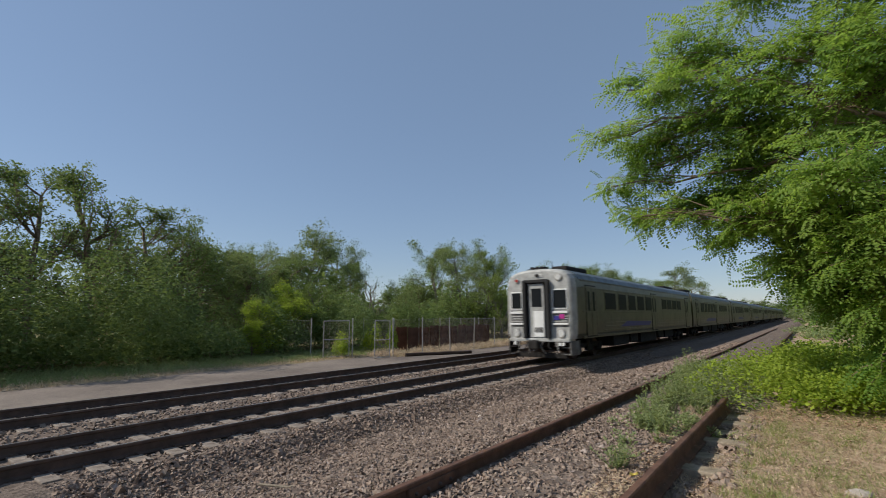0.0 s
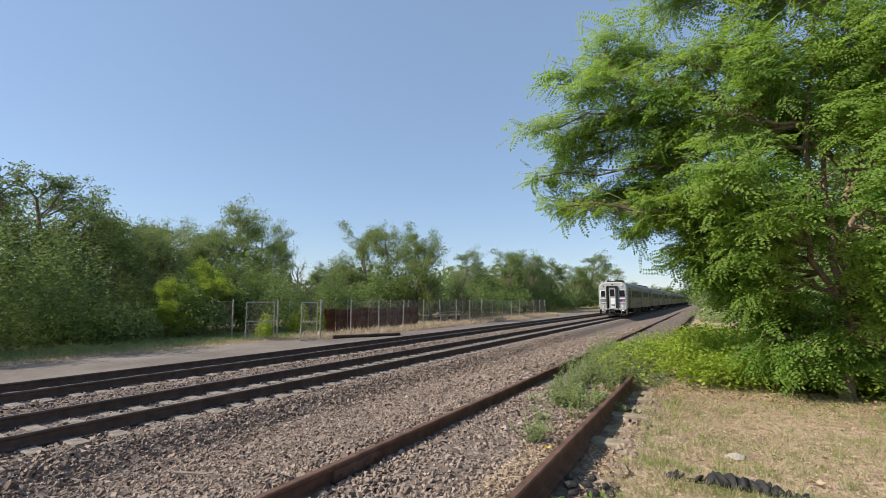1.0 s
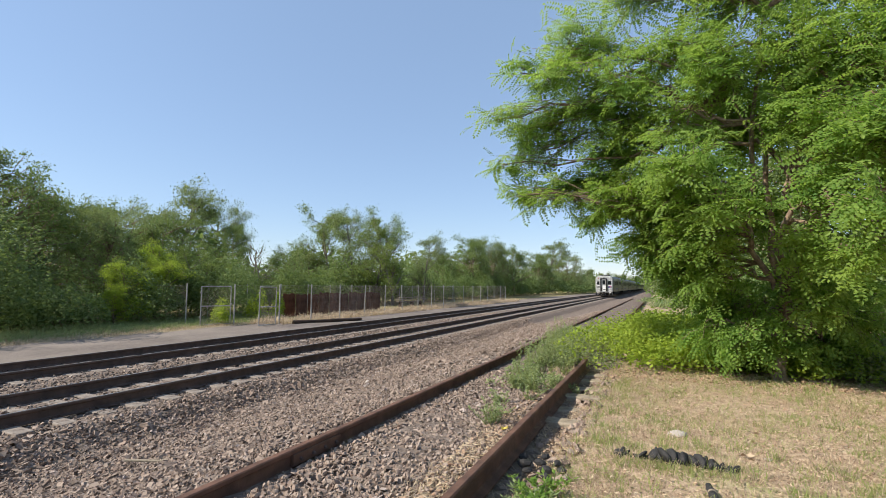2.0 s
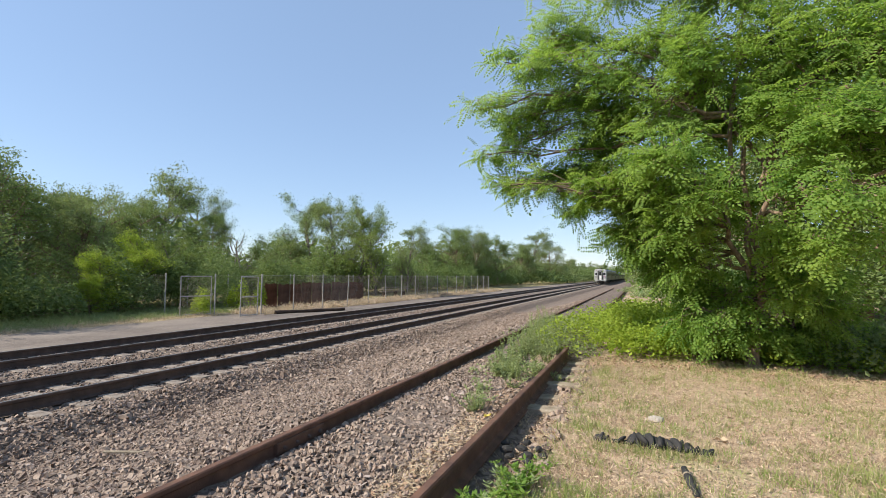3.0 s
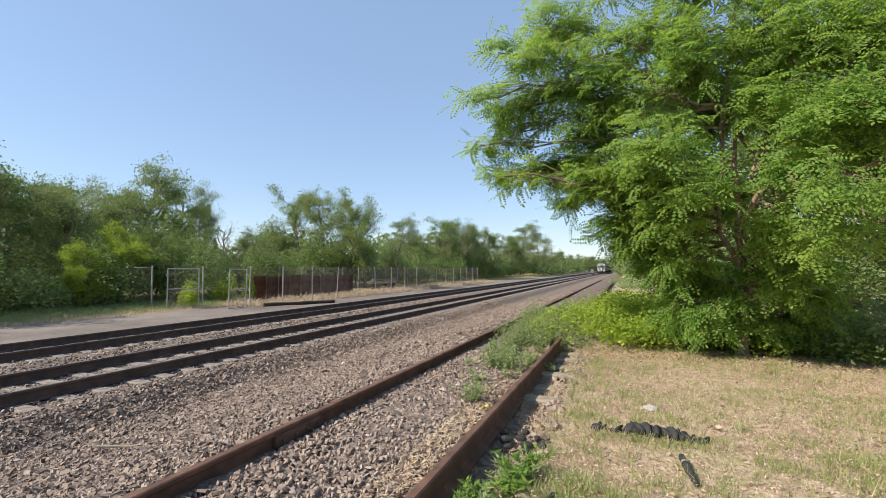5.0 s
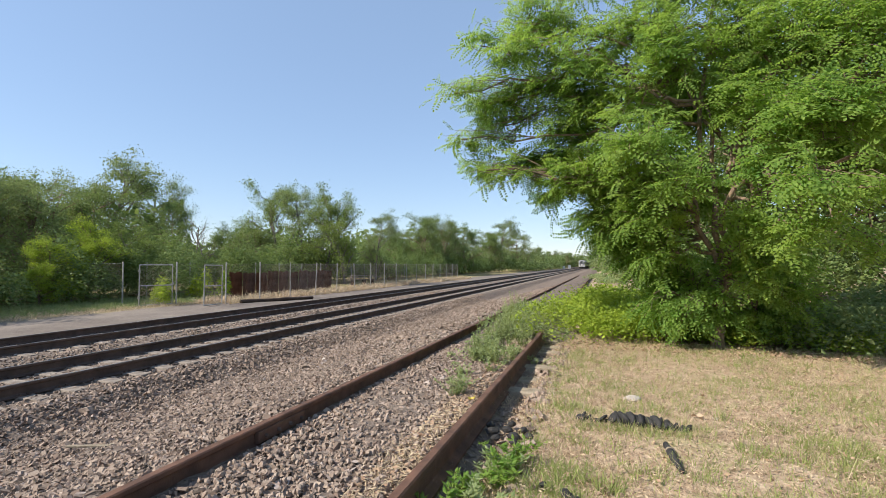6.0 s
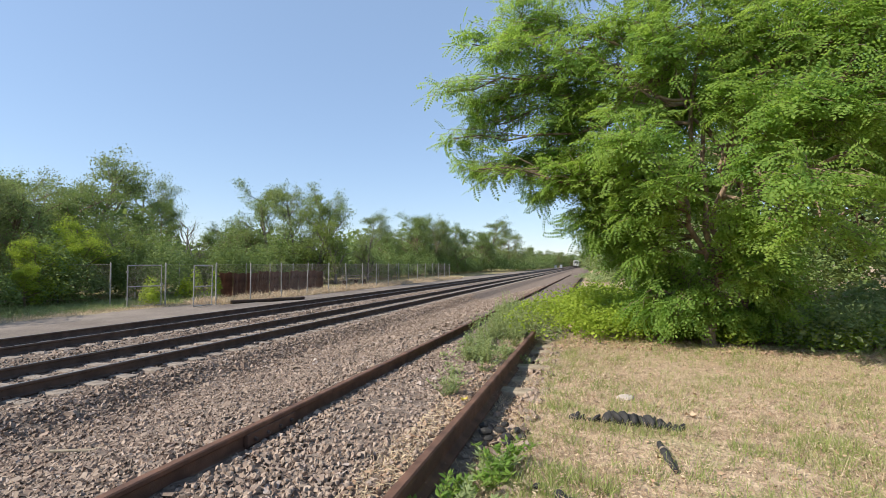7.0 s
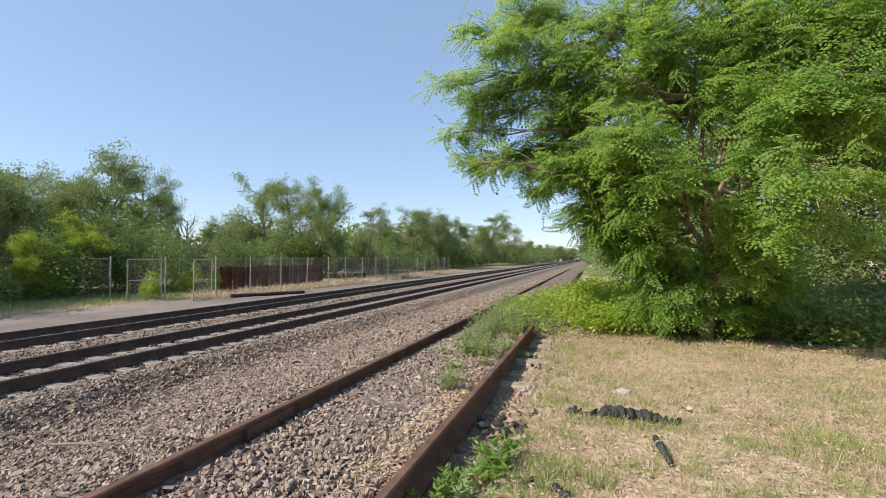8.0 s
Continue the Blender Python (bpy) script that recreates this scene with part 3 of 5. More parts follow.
def build_fence(start, end, label, bays):
    fence = tagged(new("chain_link_fence"), label, "fence")
    a, b = Vector((*start, FENCE_BASE)), Vector((*end, FENCE_BASE))
    step = (b - a) / bays
    turn = math.degrees(math.atan2(step.y, step.x))
    fence.matrix_basis = Matrix.Translation(a)
    rng = random.Random(9)
    post = rod(bmesh.new(), (0, 0, -0.1), (0, 0, 2.12), 0.035, 0.033, 10)
    rod(post, (0, 0, 2.12), (0, 0, 2.16), 0.04, 0.015, 10)
    first = part("post", post, M_STEEL, fence)
    for i in range(1, bays + 1):
        share("post", first.data, fence, Matrix.Translation(step * i) @ pose(0, 0, 0, rng.uniform(-2, 2), rng.uniform(-2.2, 2.2)))
    net = None
    scale = Matrix.Diagonal((step.length / 3.0, 1, 1, 1))
    for i in range(bays):
        m = Matrix.Translation(step * i) @ pose(0, 0, 0.1, 0, 0, turn) @ scale
        if net is None:
            net = raw("wire_mesh", NET_V, NET_F, M_WIRE, fence)
            net.matrix_basis = m
        else:
            share("wire_mesh", net.data, fence, m)
    wire = rod(bmesh.new(), (0, 0, 2.06), tuple(step * bays + Vector((0, 0, 2.06))), 0.006, 0.006, 5)
    part("tension_wire", wire, M_STEEL, fence)
    return fence


build_fence((-17.93, 21.4), (-19.24, 63.4), "weathered chain-link fence on galvanised posts along the dirt road", 15)
build_fence((-22.0, 16.6), (-30.0, 14.9), "chain-link fence overgrown by shrubs", 3)
build_fence((-24.0, 19.5), (-25.0, 58.0), "older chain-link fence behind the first one", 13)


def screen_wall():
    """Brown privacy slats behind the fence, sheet by sheet."""
    wall = tagged(new("privacy_screen"), "rust-brown privacy screen of ribbed sheets behind the fence", "screen")
    wall.matrix_basis = pose(-21.4, 22.8, FENCE_BASE, 0, 0, 91.5)
    ribs = []
    for i in range(17):
        x = i * 0.07
        ribs += [(x, -0.012), (x + 0.03, -0.012), (x + 0.04, 0.012), (x + 0.066, 0.012)]
    bm = bmesh.new()
    low = [bm.verts.new((x, y, 0.05)) for x, y in ribs]
    top = [bm.verts.new((x, y, 1.55 + 0.03 * math.sin(x * 9))) for x, y in ribs]
    for i in range(len(ribs) - 1):
        bm.faces.new((low[i], low[i + 1], top[i + 1], top[i]))
    bmesh.ops.solidify(bm, geom=bm.faces[:], thickness=0.004)
    sheet = part("sheet", bm, M_SLAT, wall)
    rng = random.Random(4)
    for i in range(1, 10):
        share("sheet", sheet.data, wall, pose(i * 1.2, rng.uniform(-0.03, 0.03), rng.uniform(-0.08, 0.05), rng.uniform(-2, 2), 0, 0))


screen_wall()


def gate(at, turn, wide, label, lean=0.0):
    g = tagged(new("metal_gate"), label, "gate", "fence gates")
    g.matrix_basis = pose(*at, 0, lean, turn)
    fr = bmesh.new()
    for a, b in (((0, 0, 0.06), (0, 0, 2.0)), ((wide, 0, 0.06), (wide, 0, 2.0)), ((0, 0, 2.0), (wide, 0, 2.0)), ((0, 0, 0.08), (wide, 0, 0.08)), ((0, 0, 1.0), (wide, 0, 1.0))):
        rod(fr, a, b, 0.027, 0.027, 8)
    part("gate_frame", fr, M_STEEL, g)
    v, f = wire_net(wide, 1.9)
    net = raw("wire_mesh", v + np.array([0, 0, 0.09]), f, M_WIRE, g)
    for z in (0.4, 1.65):
        part("hinge", box(bmesh.new(), -0.06, 0.03, -0.035, 0.035, z, z + 0.09, 0.008), M_STEEL, g)
    latch = box(bmesh.new(), wide - 0.03, wide + 0.07, -0.02, 0.02, 1.02, 1.14, 0.006)
    part("latch", latch, M_STEEL, g)
    return g


gate((-20.82, 16.53, -0.59), 70, 1.46, "galvanised chain-link gate leaf, shut, shrub growing behind")
gate((-17.87, 17.48, -0.59), 102, 1.46, "galvanised chain-link gate leaf swung open over the road", 1.0)


def gate_post(at, label):
    p = tagged(new("gate_post"), label, "post", "gate posts")
    p.matrix_basis = pose(*at)
    part("pipe", rod(bmesh.new(), (0, 0, -0.1), (0, 0, 2.1), 0.036, 0.036, 12), M_STEEL, p)
    part("cap", rod(bmesh.new(), (0, 0, 2.1), (0, 0, 2.14), 0.042, 0.02, 12), M_STEEL, p)


gate_post((-20.25, 18.08, -0.59), "thick galvanised gate post in weeds")
gate_post((-18.29, 19.3, -0.59), "thick galvanised gate post beside the road")


def timber_pole():
    bm = bmesh.new()
    rod(bm, (0, 0, 0.09), (4.4, 0, 0.08), 0.11, 0.085, 14)
    bmesh.ops.subdivide_edges(bm, edges=[e for e in bm.edges if e.calc_length() > 1], cuts=9)
    for v in bm.verts:
        v.co += Vector((0, 0.02 * math.sin(v.co.x * 1.7), 0.012 * math.sin(v.co.x * 2.9)))
    ob = part("timber_pole", bm, M_POLE, None, "dark creosoted timber pole lying beside the road")
    ob.matrix_basis = pose(-17.9, 19.9, -0.6, 0, 0, 68)
    tagged(ob, category="timber pole")


timber_pole()


def far_cabinet(x, y, w, h, label):
    c = tagged(new("trackside_cabinet"), label, "cabinet", "trackside cabinets")
    c.matrix_basis = pose(x, y, -0.6)
    part("housing", box(bmesh.new(), -w / 2, w / 2, -0.4, 0.4, 0, h, 0.04), M_PANEL, c)
    part("lid", box(bmesh.new(), -w / 2 - 0.06, w / 2 + 0.06, -0.46, 0.46, h, h + 0.08, 0.02), M_STEEL, c)


far_cabinet(-16.4, 262, 1.3, 1.7, "pale metal trackside equipment cabinet")
far_cabinet(-16.9, 230, 1.0, 1.4, "small pale trackside equipment box")


def board_stack():
    s = tagged(new("board_stack"), "pale weathered boards stacked behind the fence", "boards")
    s.matrix_basis = pose(-22.2, 38.5, -0.6, 0, 0, 86)
    for i, (x0, x1, z) in enumerate(((0, 5.4, 0.75), (0.3, 5.0, 0.93), (0.1, 4.2, 0.55))):
        part("board", box(bmesh.new(), x0, x1, -0.25 + 0.06 * i, 0.1 + 0.06 * i, z, z + 0.07, 0.01), M_TIE, s)
    for x in (0.5, 2.5, 4.0):
        part("trestle", box(bmesh.new(), x, x + 0.12, -0.2, 0.15, 0, 0.55, 0.01), M_POLE, s)


board_stack()


# ---- trees and shrubs ----
def grow(rng, height, spread, forks, lean=0.0, bare=0.28):
    """A tree's limbs and the ends of its twigs."""
    seg, tips = [], []

    def limb(p, d, length, r, level):
        n = (7, 4, 3)[level]
        for i in range(n):
            q = p + d * length / n
            r2 = r * (1 - 0.42 * (i + 1) / n) if level else r * (1 - 0.6 * (i + 1) / n)
            seg.append((p.copy(), q.copy(), r * (1 - (0.42 if level else 0.6) * i / n), r2))
            bend = rng.normal(size=3) * (0.13 if level else 0.07)
            d = unit(d + bend + np.array([0, 0, 0.06 if level else 0.0]))
            p = q
            go = (i + 1) / n
            if level == 0 and go > bare:
                for _ in range(forks):
                    a = rng.uniform(0, 2 * math.pi)
                    out = np.array([math.cos(a), math.sin(a), rng.uniform(0.25, 0.95)])
                    limb(p, unit(out), spread * rng.uniform(0.65, 1.15) * (1.2 - 0.75 * abs(go - 0.35)), r2 * 0.55, 1)
            elif level == 1 and i >= 1:
                for _ in range(2):
                    out = d + rng.normal(size=3) * 0.65
                    limb(p, unit(out), length * rng.uniform(0.4, 0.6), r2 * 0.6, 2)
            elif level == 2:
                tips.append((p.copy(), d.copy()))
        tips.append((p.copy(), d.copy()))

    start = unit(np.array([lean, rng.normal() * 0.04, 1.0]))
    limb(np.zeros(3), start, height * 0.86, 0.022 * height + 0.02, 0)
    return seg, tips


def tree_kind(seed, height, spread, forks, leaf_mat, bark, leaf, per_tip, fuzz, label, lean=0.0, bare=0.06):
    rng = np.random.default_rng(seed)
    seg, tips = grow(rng, height, spread, forks, lean, bare)
    t = tagged(new("tree"), label, "tree", "trackside trees")
    v, f = tubes(seg, 3)
    raw("trunk", v, f, bark, t, True)
    p = np.array([a for a, _ in tips])
    d = np.array([b for _, b in tips])
    n = rng.poisson(per_tip, len(p))
    idx = np.repeat(np.arange(len(p)), n)
    c = p[idx] + rng.normal(size=(len(idx), 3)) * np.array([fuzz, fuzz, fuzz * 0.62]) + d[idx] * fuzz * 0.4
    way = unit(random_ways(rng, len(idx)) * 0.8 + d[idx] * 0.6 + np.array([0, 0, -0.25]))
    side = unit(np.cross(way, random_ways(rng, len(idx), 0.8)))
    size = rng.uniform(0.6, 1.3, len(idx)) * leaf
    lv, lf = blades(c, way, side, size, size * rng.uniform(0.45, 0.7, len(idx)))
    raw("crown", lv, lf, leaf_mat, t)
    return t


KINDS = [
    tree_kind(11, 10, 3.3, 4, M_DARK_LEAF, M_BARK, 0.175, 26, 0.36, "tall dark green broadleaf tree in dense leaf"),
    tree_kind(12, 10, 3.0, 3, M_MID_LEAF, M_BARK_PALE, 0.165, 26, 0.34, "green broadleaf tree with open rounded crown"),
    tree_kind(13, 10, 2.8, 3, M_PALE_LEAF, M_BARK_PALE, 0.16, 24, 0.32, "pale yellow-green tree with feathery crown"),
    tree_kind(14, 10, 3.0, 3, M_DARK_LEAF, M_BARK, 0.15, 15, 0.2, "tall thin-leaved tree with dark bare limbs", bare=0.3),
    tree_kind(15, 10, 3.6, 4, M_MID_LEAF, M_BARK, 0.175, 26, 0.38, "broad green tree in dense leaf"),
    tree_kind(16, 10, 2.6, 3, M_LIME_LEAF, M_BARK, 0.19, 24, 0.36, "bright lime-green young tree in full sun", bare=0.1),
    tree_kind(17, 10, 2.2, 2, M_DARK_LEAF, M_BARK_PALE, 0.2, 0.8, 0.4, "nearly leafless grey tree with bare twigs"),
]


def plant(kind, x, y, height, wide=1.0, turn=0.0):
    s = height / 10.6
    m = pose(x, y, float(ground_z(x, y)) - 0.05, 0, 0, turn)
    ob = copy_thing(KINDS[kind], m)
    ob.scale = (s * wide, s * wide, s)
    return ob


BANK = [
    (0, -40.2, 18.7, 8.1, 1.0, 40),
    (0, -40, 20.9, 7.8, 1.0, 10),
    (4, -42.5, 24.3, 8.5, 0.9, 200),
    (1, -45.2, 29.7, 9.5, 0.75, 30),
    (1, -45.8, 32.8, 12.2, 1.1, 0),
    (1, -46, 37.6, 11.3, 0.9, 80),
    (0, -38.3, 33.6, 7.9, 0.8, 90),
    (6, -31.3, 29.9, 6.2, 1, 20),
    (6, -29.1, 28.5, 5.4, 0.9, 120),
    (0, -46.4, 48.2, 6.1, 1.1, 0),
    (1, -45.4, 27.5, 7.2, 1, 45),
    (4, -40.3, 44.9, 6.1, 1.2, 60),
    (2, -32.9, 42, 11.3, 0.9, 0),
    (1, -28.8, 40.8, 9.9, 0.85, 130),
    (2, -24.0, 40.6, 9.8, 0.85, 60),
    (0, -31, 21, 6.6, 1.1, 15),
    (4, -30, 17, 6.4, 1.1, 250),
    (1, -30.5, 12.5, 6.2, 1.1, 170),
    (5, -25.6, 17.4, 4.3, 1.1, 30),
    (5, -24.2, 15.0, 3.1, 1.1, 140),
    (5, -23.6, 14.0, 2.0, 1.2, 220),
    (2, -26.0, 20.6, 4.4, 1.0, 80),
    (5, -25.2, 16.2, 3.4, 1.0, 300),
]
BANK_BEYOND = [
    (2, -26.3, 40.9, 8.4, 0.9, 200),
    (1, -25.1, 49.7, 8.1, 0.8, 20),
    (4, -33.5, 39.7, 5.3, 1.2, 0),
    (0, -33.8, 73.2, 7.5, 1.2, 10),
    (0, -29.5, 76.7, 10.4, 1.1, 40),
    (4, -27.6, 83.6, 10, 1.1, 0),
    (0, -26, 91.4, 9.5, 1.1, 140),
    (1, -27.9, 132.8, 14.9, 1, 0),
    (0, -27.3, 117.2, 10.3, 1.2, 30),
    (4, -25.5, 149.3, 11.4, 1.2, 80),
    (4, -24.7, 191.5, 8.7, 1.3, 0),
    (1, -22.3, 223.8, 8.7, 1.3, 50),
    (4, -17.4, 267.3, 8.6, 1.4, 0),
    (0, -13.2, 310.6, 8.2, 1.5, 20),
    (4, -5.5, 376, 9.4, 1.6, 90),
]
BANK_NEAR = [
    (3, -32.4, 6.4, 11.2, 1, 0),
    (3, -31.8, 9, 10.9, 1, 70),
    (3, -31.8, 11.9, 9.3, 1, 130),
    (0, -33, 14.6, 8.1, 1.1, 200),
    (0, -35, 4, 8.5, 1.1, 20),
    (4, -34, 10, 7.5, 1.1, 50),
    (0, -33, -2, 10, 1.1, 0),
    (4, -32, -8, 10, 1.1, 80),
]
WOOD_RIGHT = [
    (0, 9.5, 15.5, 9.5, 1.1, 10),
    (4, 13, 13, 9, 1.1, 80),
    (0, 7.5, 21, 10, 1.1, 120),
    (4, 12, 23, 10.5, 1.1, 0),
    (1, 5.5, 30, 8.5, 1.2, 40),
    (4, 6.5, 40, 10, 1.2, 0),
    (1, 5.5, 52, 9, 1.2, 70),
    (4, 6, 66, 10, 1.3, 10),
    (1, 5, 82, 10, 1.3, 30),
    (4, 4.5, 105, 11, 1.3, 0),
    (1, 3.5, 135, 11, 1.4, 60),
    (4, 2.5, 175, 12, 1.5, 0),
    (1, 2, 230, 12, 1.6, 90),
]
for row in BANK + BANK_BEYOND + BANK_NEAR + WOOD_RIGHT:
    plant(*row)
for k in KINDS:
    for o in (*k.children_recursive, k):
        bpy.data.objects.remove(o)


def thicket(name, seed, x0, x1, y0, y1, count, tall, leaf, material, label, category="shrub", edge=0.35, lumps=14, kind="stuff", stems=None):
    """Undergrowth: leaves over a lumpy mound with ragged borders."""
    rng = np.random.default_rng(seed)
    cx, cy = rng.uniform(x0, x1, lumps), rng.uniform(y0, y1, lumps)
    cr, ch = rng.uniform(0.5, 1.0, lumps) * min(x1 - x0, y1 - y0) * 0.45, rng.uniform(0.4, 1.2, lumps) * tall
    which = rng.integers(0, lumps, count)
    a, r = rng.uniform(0, 2 * math.pi, count), np.sqrt(rng.uniform(0, 1, count))
    x, y = cx[which] + np.cos(a) * r * cr[which], cy[which] + np.sin(a) * r * cr[which]
    top = ch[which] * np.sqrt(np.clip(1 - r * r * 0.85, 0.05, 1))
    z = ground_z(x, y) + top * (1 - rng.beta(1.1, 3.0, count)) + rng.normal(0, 0.04 * tall, count)
    z = np.maximum(z, ground_z(x, y) + 0.02)
    way = random_ways(rng, count)
    way[:, 2] *= 0.55
    way = unit(way)
    side = unit(np.cross(way, random_ways(rng, count, 1.6)))
    size = rng.uniform(0.55, 1.3, count) * leaf
    v, f = blades(np.stack([x, y, z], 1), way, side, size, size * rng.uniform(0.45, 0.75, count))
    ob = raw(name, v, f, material)
    return tagged(ob, label, category, kind=kind)


# undergrowth along the left bank
y = -5.5
k = 1
while y < 120:
    near = y < 26
    x0, x1 = (-27.5, -22.6) if y < 15 else (-30.5, -25.3)
    thicket("undergrowth", 40 + k, x0, x1, y, y + 9, 25000 if near else 9000, (4.4, 3.2, 5.4, 3.8)[k % 4], 0.14 if near else 0.25, M_DARK_LEAF,
            "dark green tangled undergrowth at the wood's edge", "undergrowth")
    y += 8.5
    k += 1
for i in range(10):
    y0 = 120 + i * 30.0
    thicket("undergrowth", 300 + i, -29.0, -19.5, y0, y0 + 30, 5000, 5.5 + 0.4 * i, 0.5 + 0.05 * i, M_MID_LEAF if i % 2 else M_DARK_LEAF, "green undergrowth below the far trees", "undergrowth", lumps=16)
    thicket("undergrowth", 320 + i, -2.0 if i < 6 else -4.0, 8.0, y0, y0 + 30, 4500, 5.0 + 0.4 * i, 0.5 + 0.05 * i, M_MID_LEAF, "green growth along the line far off", "undergrowth", lumps=16)
for k, (y0, y1) in enumerate(((0.0, 6.0), (5.0, 11.0), (10.0, 16.0))):
    thicket("undergrowth", 84 + k, -28.0, -23.6, y0, y1, 9000, 1.5, 0.14, M_DARK_LEAF, "low dark brambles filling the wood's edge", "undergrowth", lumps=22)
thicket("gate_shrub", 81, -21.3, -20.4, 17.4, 18.6, 900, 1.5, 0.13, M_LIME_LEAF, "young lime-green sapling behind the gate", "shrub", lumps=5)
thicket("vine_shrub", 82, -22.2, -20.9, 20.4, 22.0, 1600, 1.9, 0.14, M_LIME_LEAF, "lime-green vine over a stump", "shrub", lumps=5)
thicket("fence_shrub", 83, -25.5, -23.4, 29.0, 36.0, 3500, 2.2, 0.18, M_MID_LEAF, "green shrub growing through the fence", "shrub", lumps=9)
# the wood behind the bank, and the one across the lawn
thicket("far_woods", 70, -62.0, -38.0, -40.0, 80.0, 26000, 7.5, 0.75, M_DARK_LEAF, "dense dark green wood behind the bank", "woods", lumps=60)
thicket("far_woods", 71, -60.0, -34.0, 80.0, 420.0, 24000, 9.0, 1.3, M_MID_LEAF, "hazy green wood far along the line", "woods", lumps=80)
thicket("far_woods", 72, 10.0, 40.0, 14.0, 80.0, 22000, 8.0, 0.6, M_DARK_LEAF, "dark wood behind the lawn", "woods", lumps=60)
thicket("far_woods", 73, -40.0, 40.0, 420.0, 520.0, 12000, 11.0, 1.8, M_MID_LEAF, "green wood where the line fades out", "woods", lumps=60)
# woodland floor on the lawn's side
thicket("undergrowth", 90, 4.0, 10.0, 10.4, 13.5, 16000, 0.95, 0.11, M_MID_LEAF, "shaded green undergrowth below the trees", "undergrowth", lumps=18)
thicket("undergrowth", 91, 2.2, 8.0, 15.0, 30.0, 24000, 3.2, 0.19, M_DARK_LEAF, "dark undergrowth behind the locust tree", "undergrowth", lumps=22)
thicket("undergrowth", 92, 2.4, 8.0, 30.0, 60.0, 20000, 3.2, 0.26, M_MID_LEAF, "green undergrowth at the edge of the siding", "undergrowth", lumps=30)
thicket("undergrowth", 93, 1.0, 6.0, 60.0, 130.0, 18000, 4.0, 0.42, M_MID_LEAF, "green undergrowth along the line", "undergrowth", lumps=50)
thicket("bright_shrub", 94, -0.75, 2.1, 9.3, 13.5, 30000, 0.9, 0.08, M_LIME_LEAF, "low bright green leafy shrub patch", "shrub", lumps=26)
thicket("bright_shrub", 95, -0.6, 2.6, 13.0, 18.0, 16000, 0.7, 0.09, M_LIME_LEAF, "low green leafy shrub patch behind", "shrub", lumps=30)
thicket("lawn_edge_weeds", 96, 1.6, 4.6, 9.35, 10.8, 9000, 0.5, 0.07, M_LIME_LEAF, "green weeds round the foot of the tree", "weeds", lumps=22)
thicket("lawn_edge_weeds", 97, 3.2, 9.0, 9.2, 11.2, 15000, 0.75, 0.08, M_MID_LEAF, "shaded green weeds at the lawn's edge", "weeds", lumps=30)
thicket("track_weeds", 98, -2.0, -1.25, 6.6, 9.2, 2200, 0.18, 0.05, M_WEED, "grey-green weeds growing between the siding rails", "weeds", lumps=20)
thicket("track_weeds", 99, -2.5, -0.9, 9.0, 15.0, 6000, 0.36, 0.06, M_WEED, "grey-green weeds over the siding", "weeds", lumps=30)
thicket("track_weeds", 100, -0.6, 2.0, 36.0, 60.0, 9000, 0.5, 0.12, M_WEED, "sunlit weeds over the far siding", "weeds", lumps=40)


# ---- the locust tree beside the lawn ----
def compound_leaf(pairs=6):
    """One pinnate leaf along +x, arching over: centres, ways, sides and sizes of its leaflets."""
    c, w, s, z = [], [], [], []
    for i in range(pairs):
        t = (i + 0.7) / pairs
        x, drop = 0.235 * t, -0.05 * t * t
        for q in (-1, 1):
            c.append((x, q * 0.031, drop - 0.006))
            w.append((0.22, q * 0.95, -0.2))
            s.append((0.95, -q * 0.22, -0.2))
            z.append(0.06 * (1.0 - 0.4 * abs(t - 0.45)))
    c.append((0.26, 0, -0.06))
    w.append((1, 0, -0.5))
    s.append((0, 1, 0))
    z.append(0.058)
    return np.array(c), unit(np.array(w)), unit(np.array(s)), np.array(z)


def leaf_cloud(rng, origin, way, up, scale):
    """Compound leaves at n places, each with its own turn and size."""
    c, w, s, z = compound_leaf()
    x = unit(way)
    y = unit(np.cross(up, x))
    zz = np.cross(x, y)
    basis = np.stack([x, y, zz], 2)
    k = scale[:, None, None]
    cc = origin[:, None, :] + np.einsum("nij,mj->nmi", basis, c) * k
    ww = np.einsum("nij,mj->nmi", basis, w)
    ss = np.einsum("nij,mj->nmi", basis, s)
    ww = unit(ww + rng.normal(0, 0.09, ww.shape))
    ss = unit(ss + rng.normal(0, 0.12, ss.shape))
    size = (z[None] * scale[:, None] * rng.uniform(0.85, 1.15, (len(origin), len(z))))
    n = len(origin) * len(z)
    return blades(cc.reshape(n, 3), ww.reshape(n, 3), ss.reshape(n, 3), size.ravel(), size.ravel() * 0.55)


def wander(rng, a, b, r0, r1, sag=0.0, n=6, amp=0.1):
    """A crooked limb from a to b."""
    pts = []
    for i in range(n + 1):
        t = i / n
        p = a + (b - a) * t + rng.normal(0, amp, 3) * math.sin(math.pi * t) + np.array([0, 0, sag * math.sin(math.pi * t)])
        pts.append(p)
    return [(pts[i], pts[i + 1], r0 + (r1 - r0) * i / n, r0 + (r1 - r0) * (i + 1) / n) for i in range(n)], pts


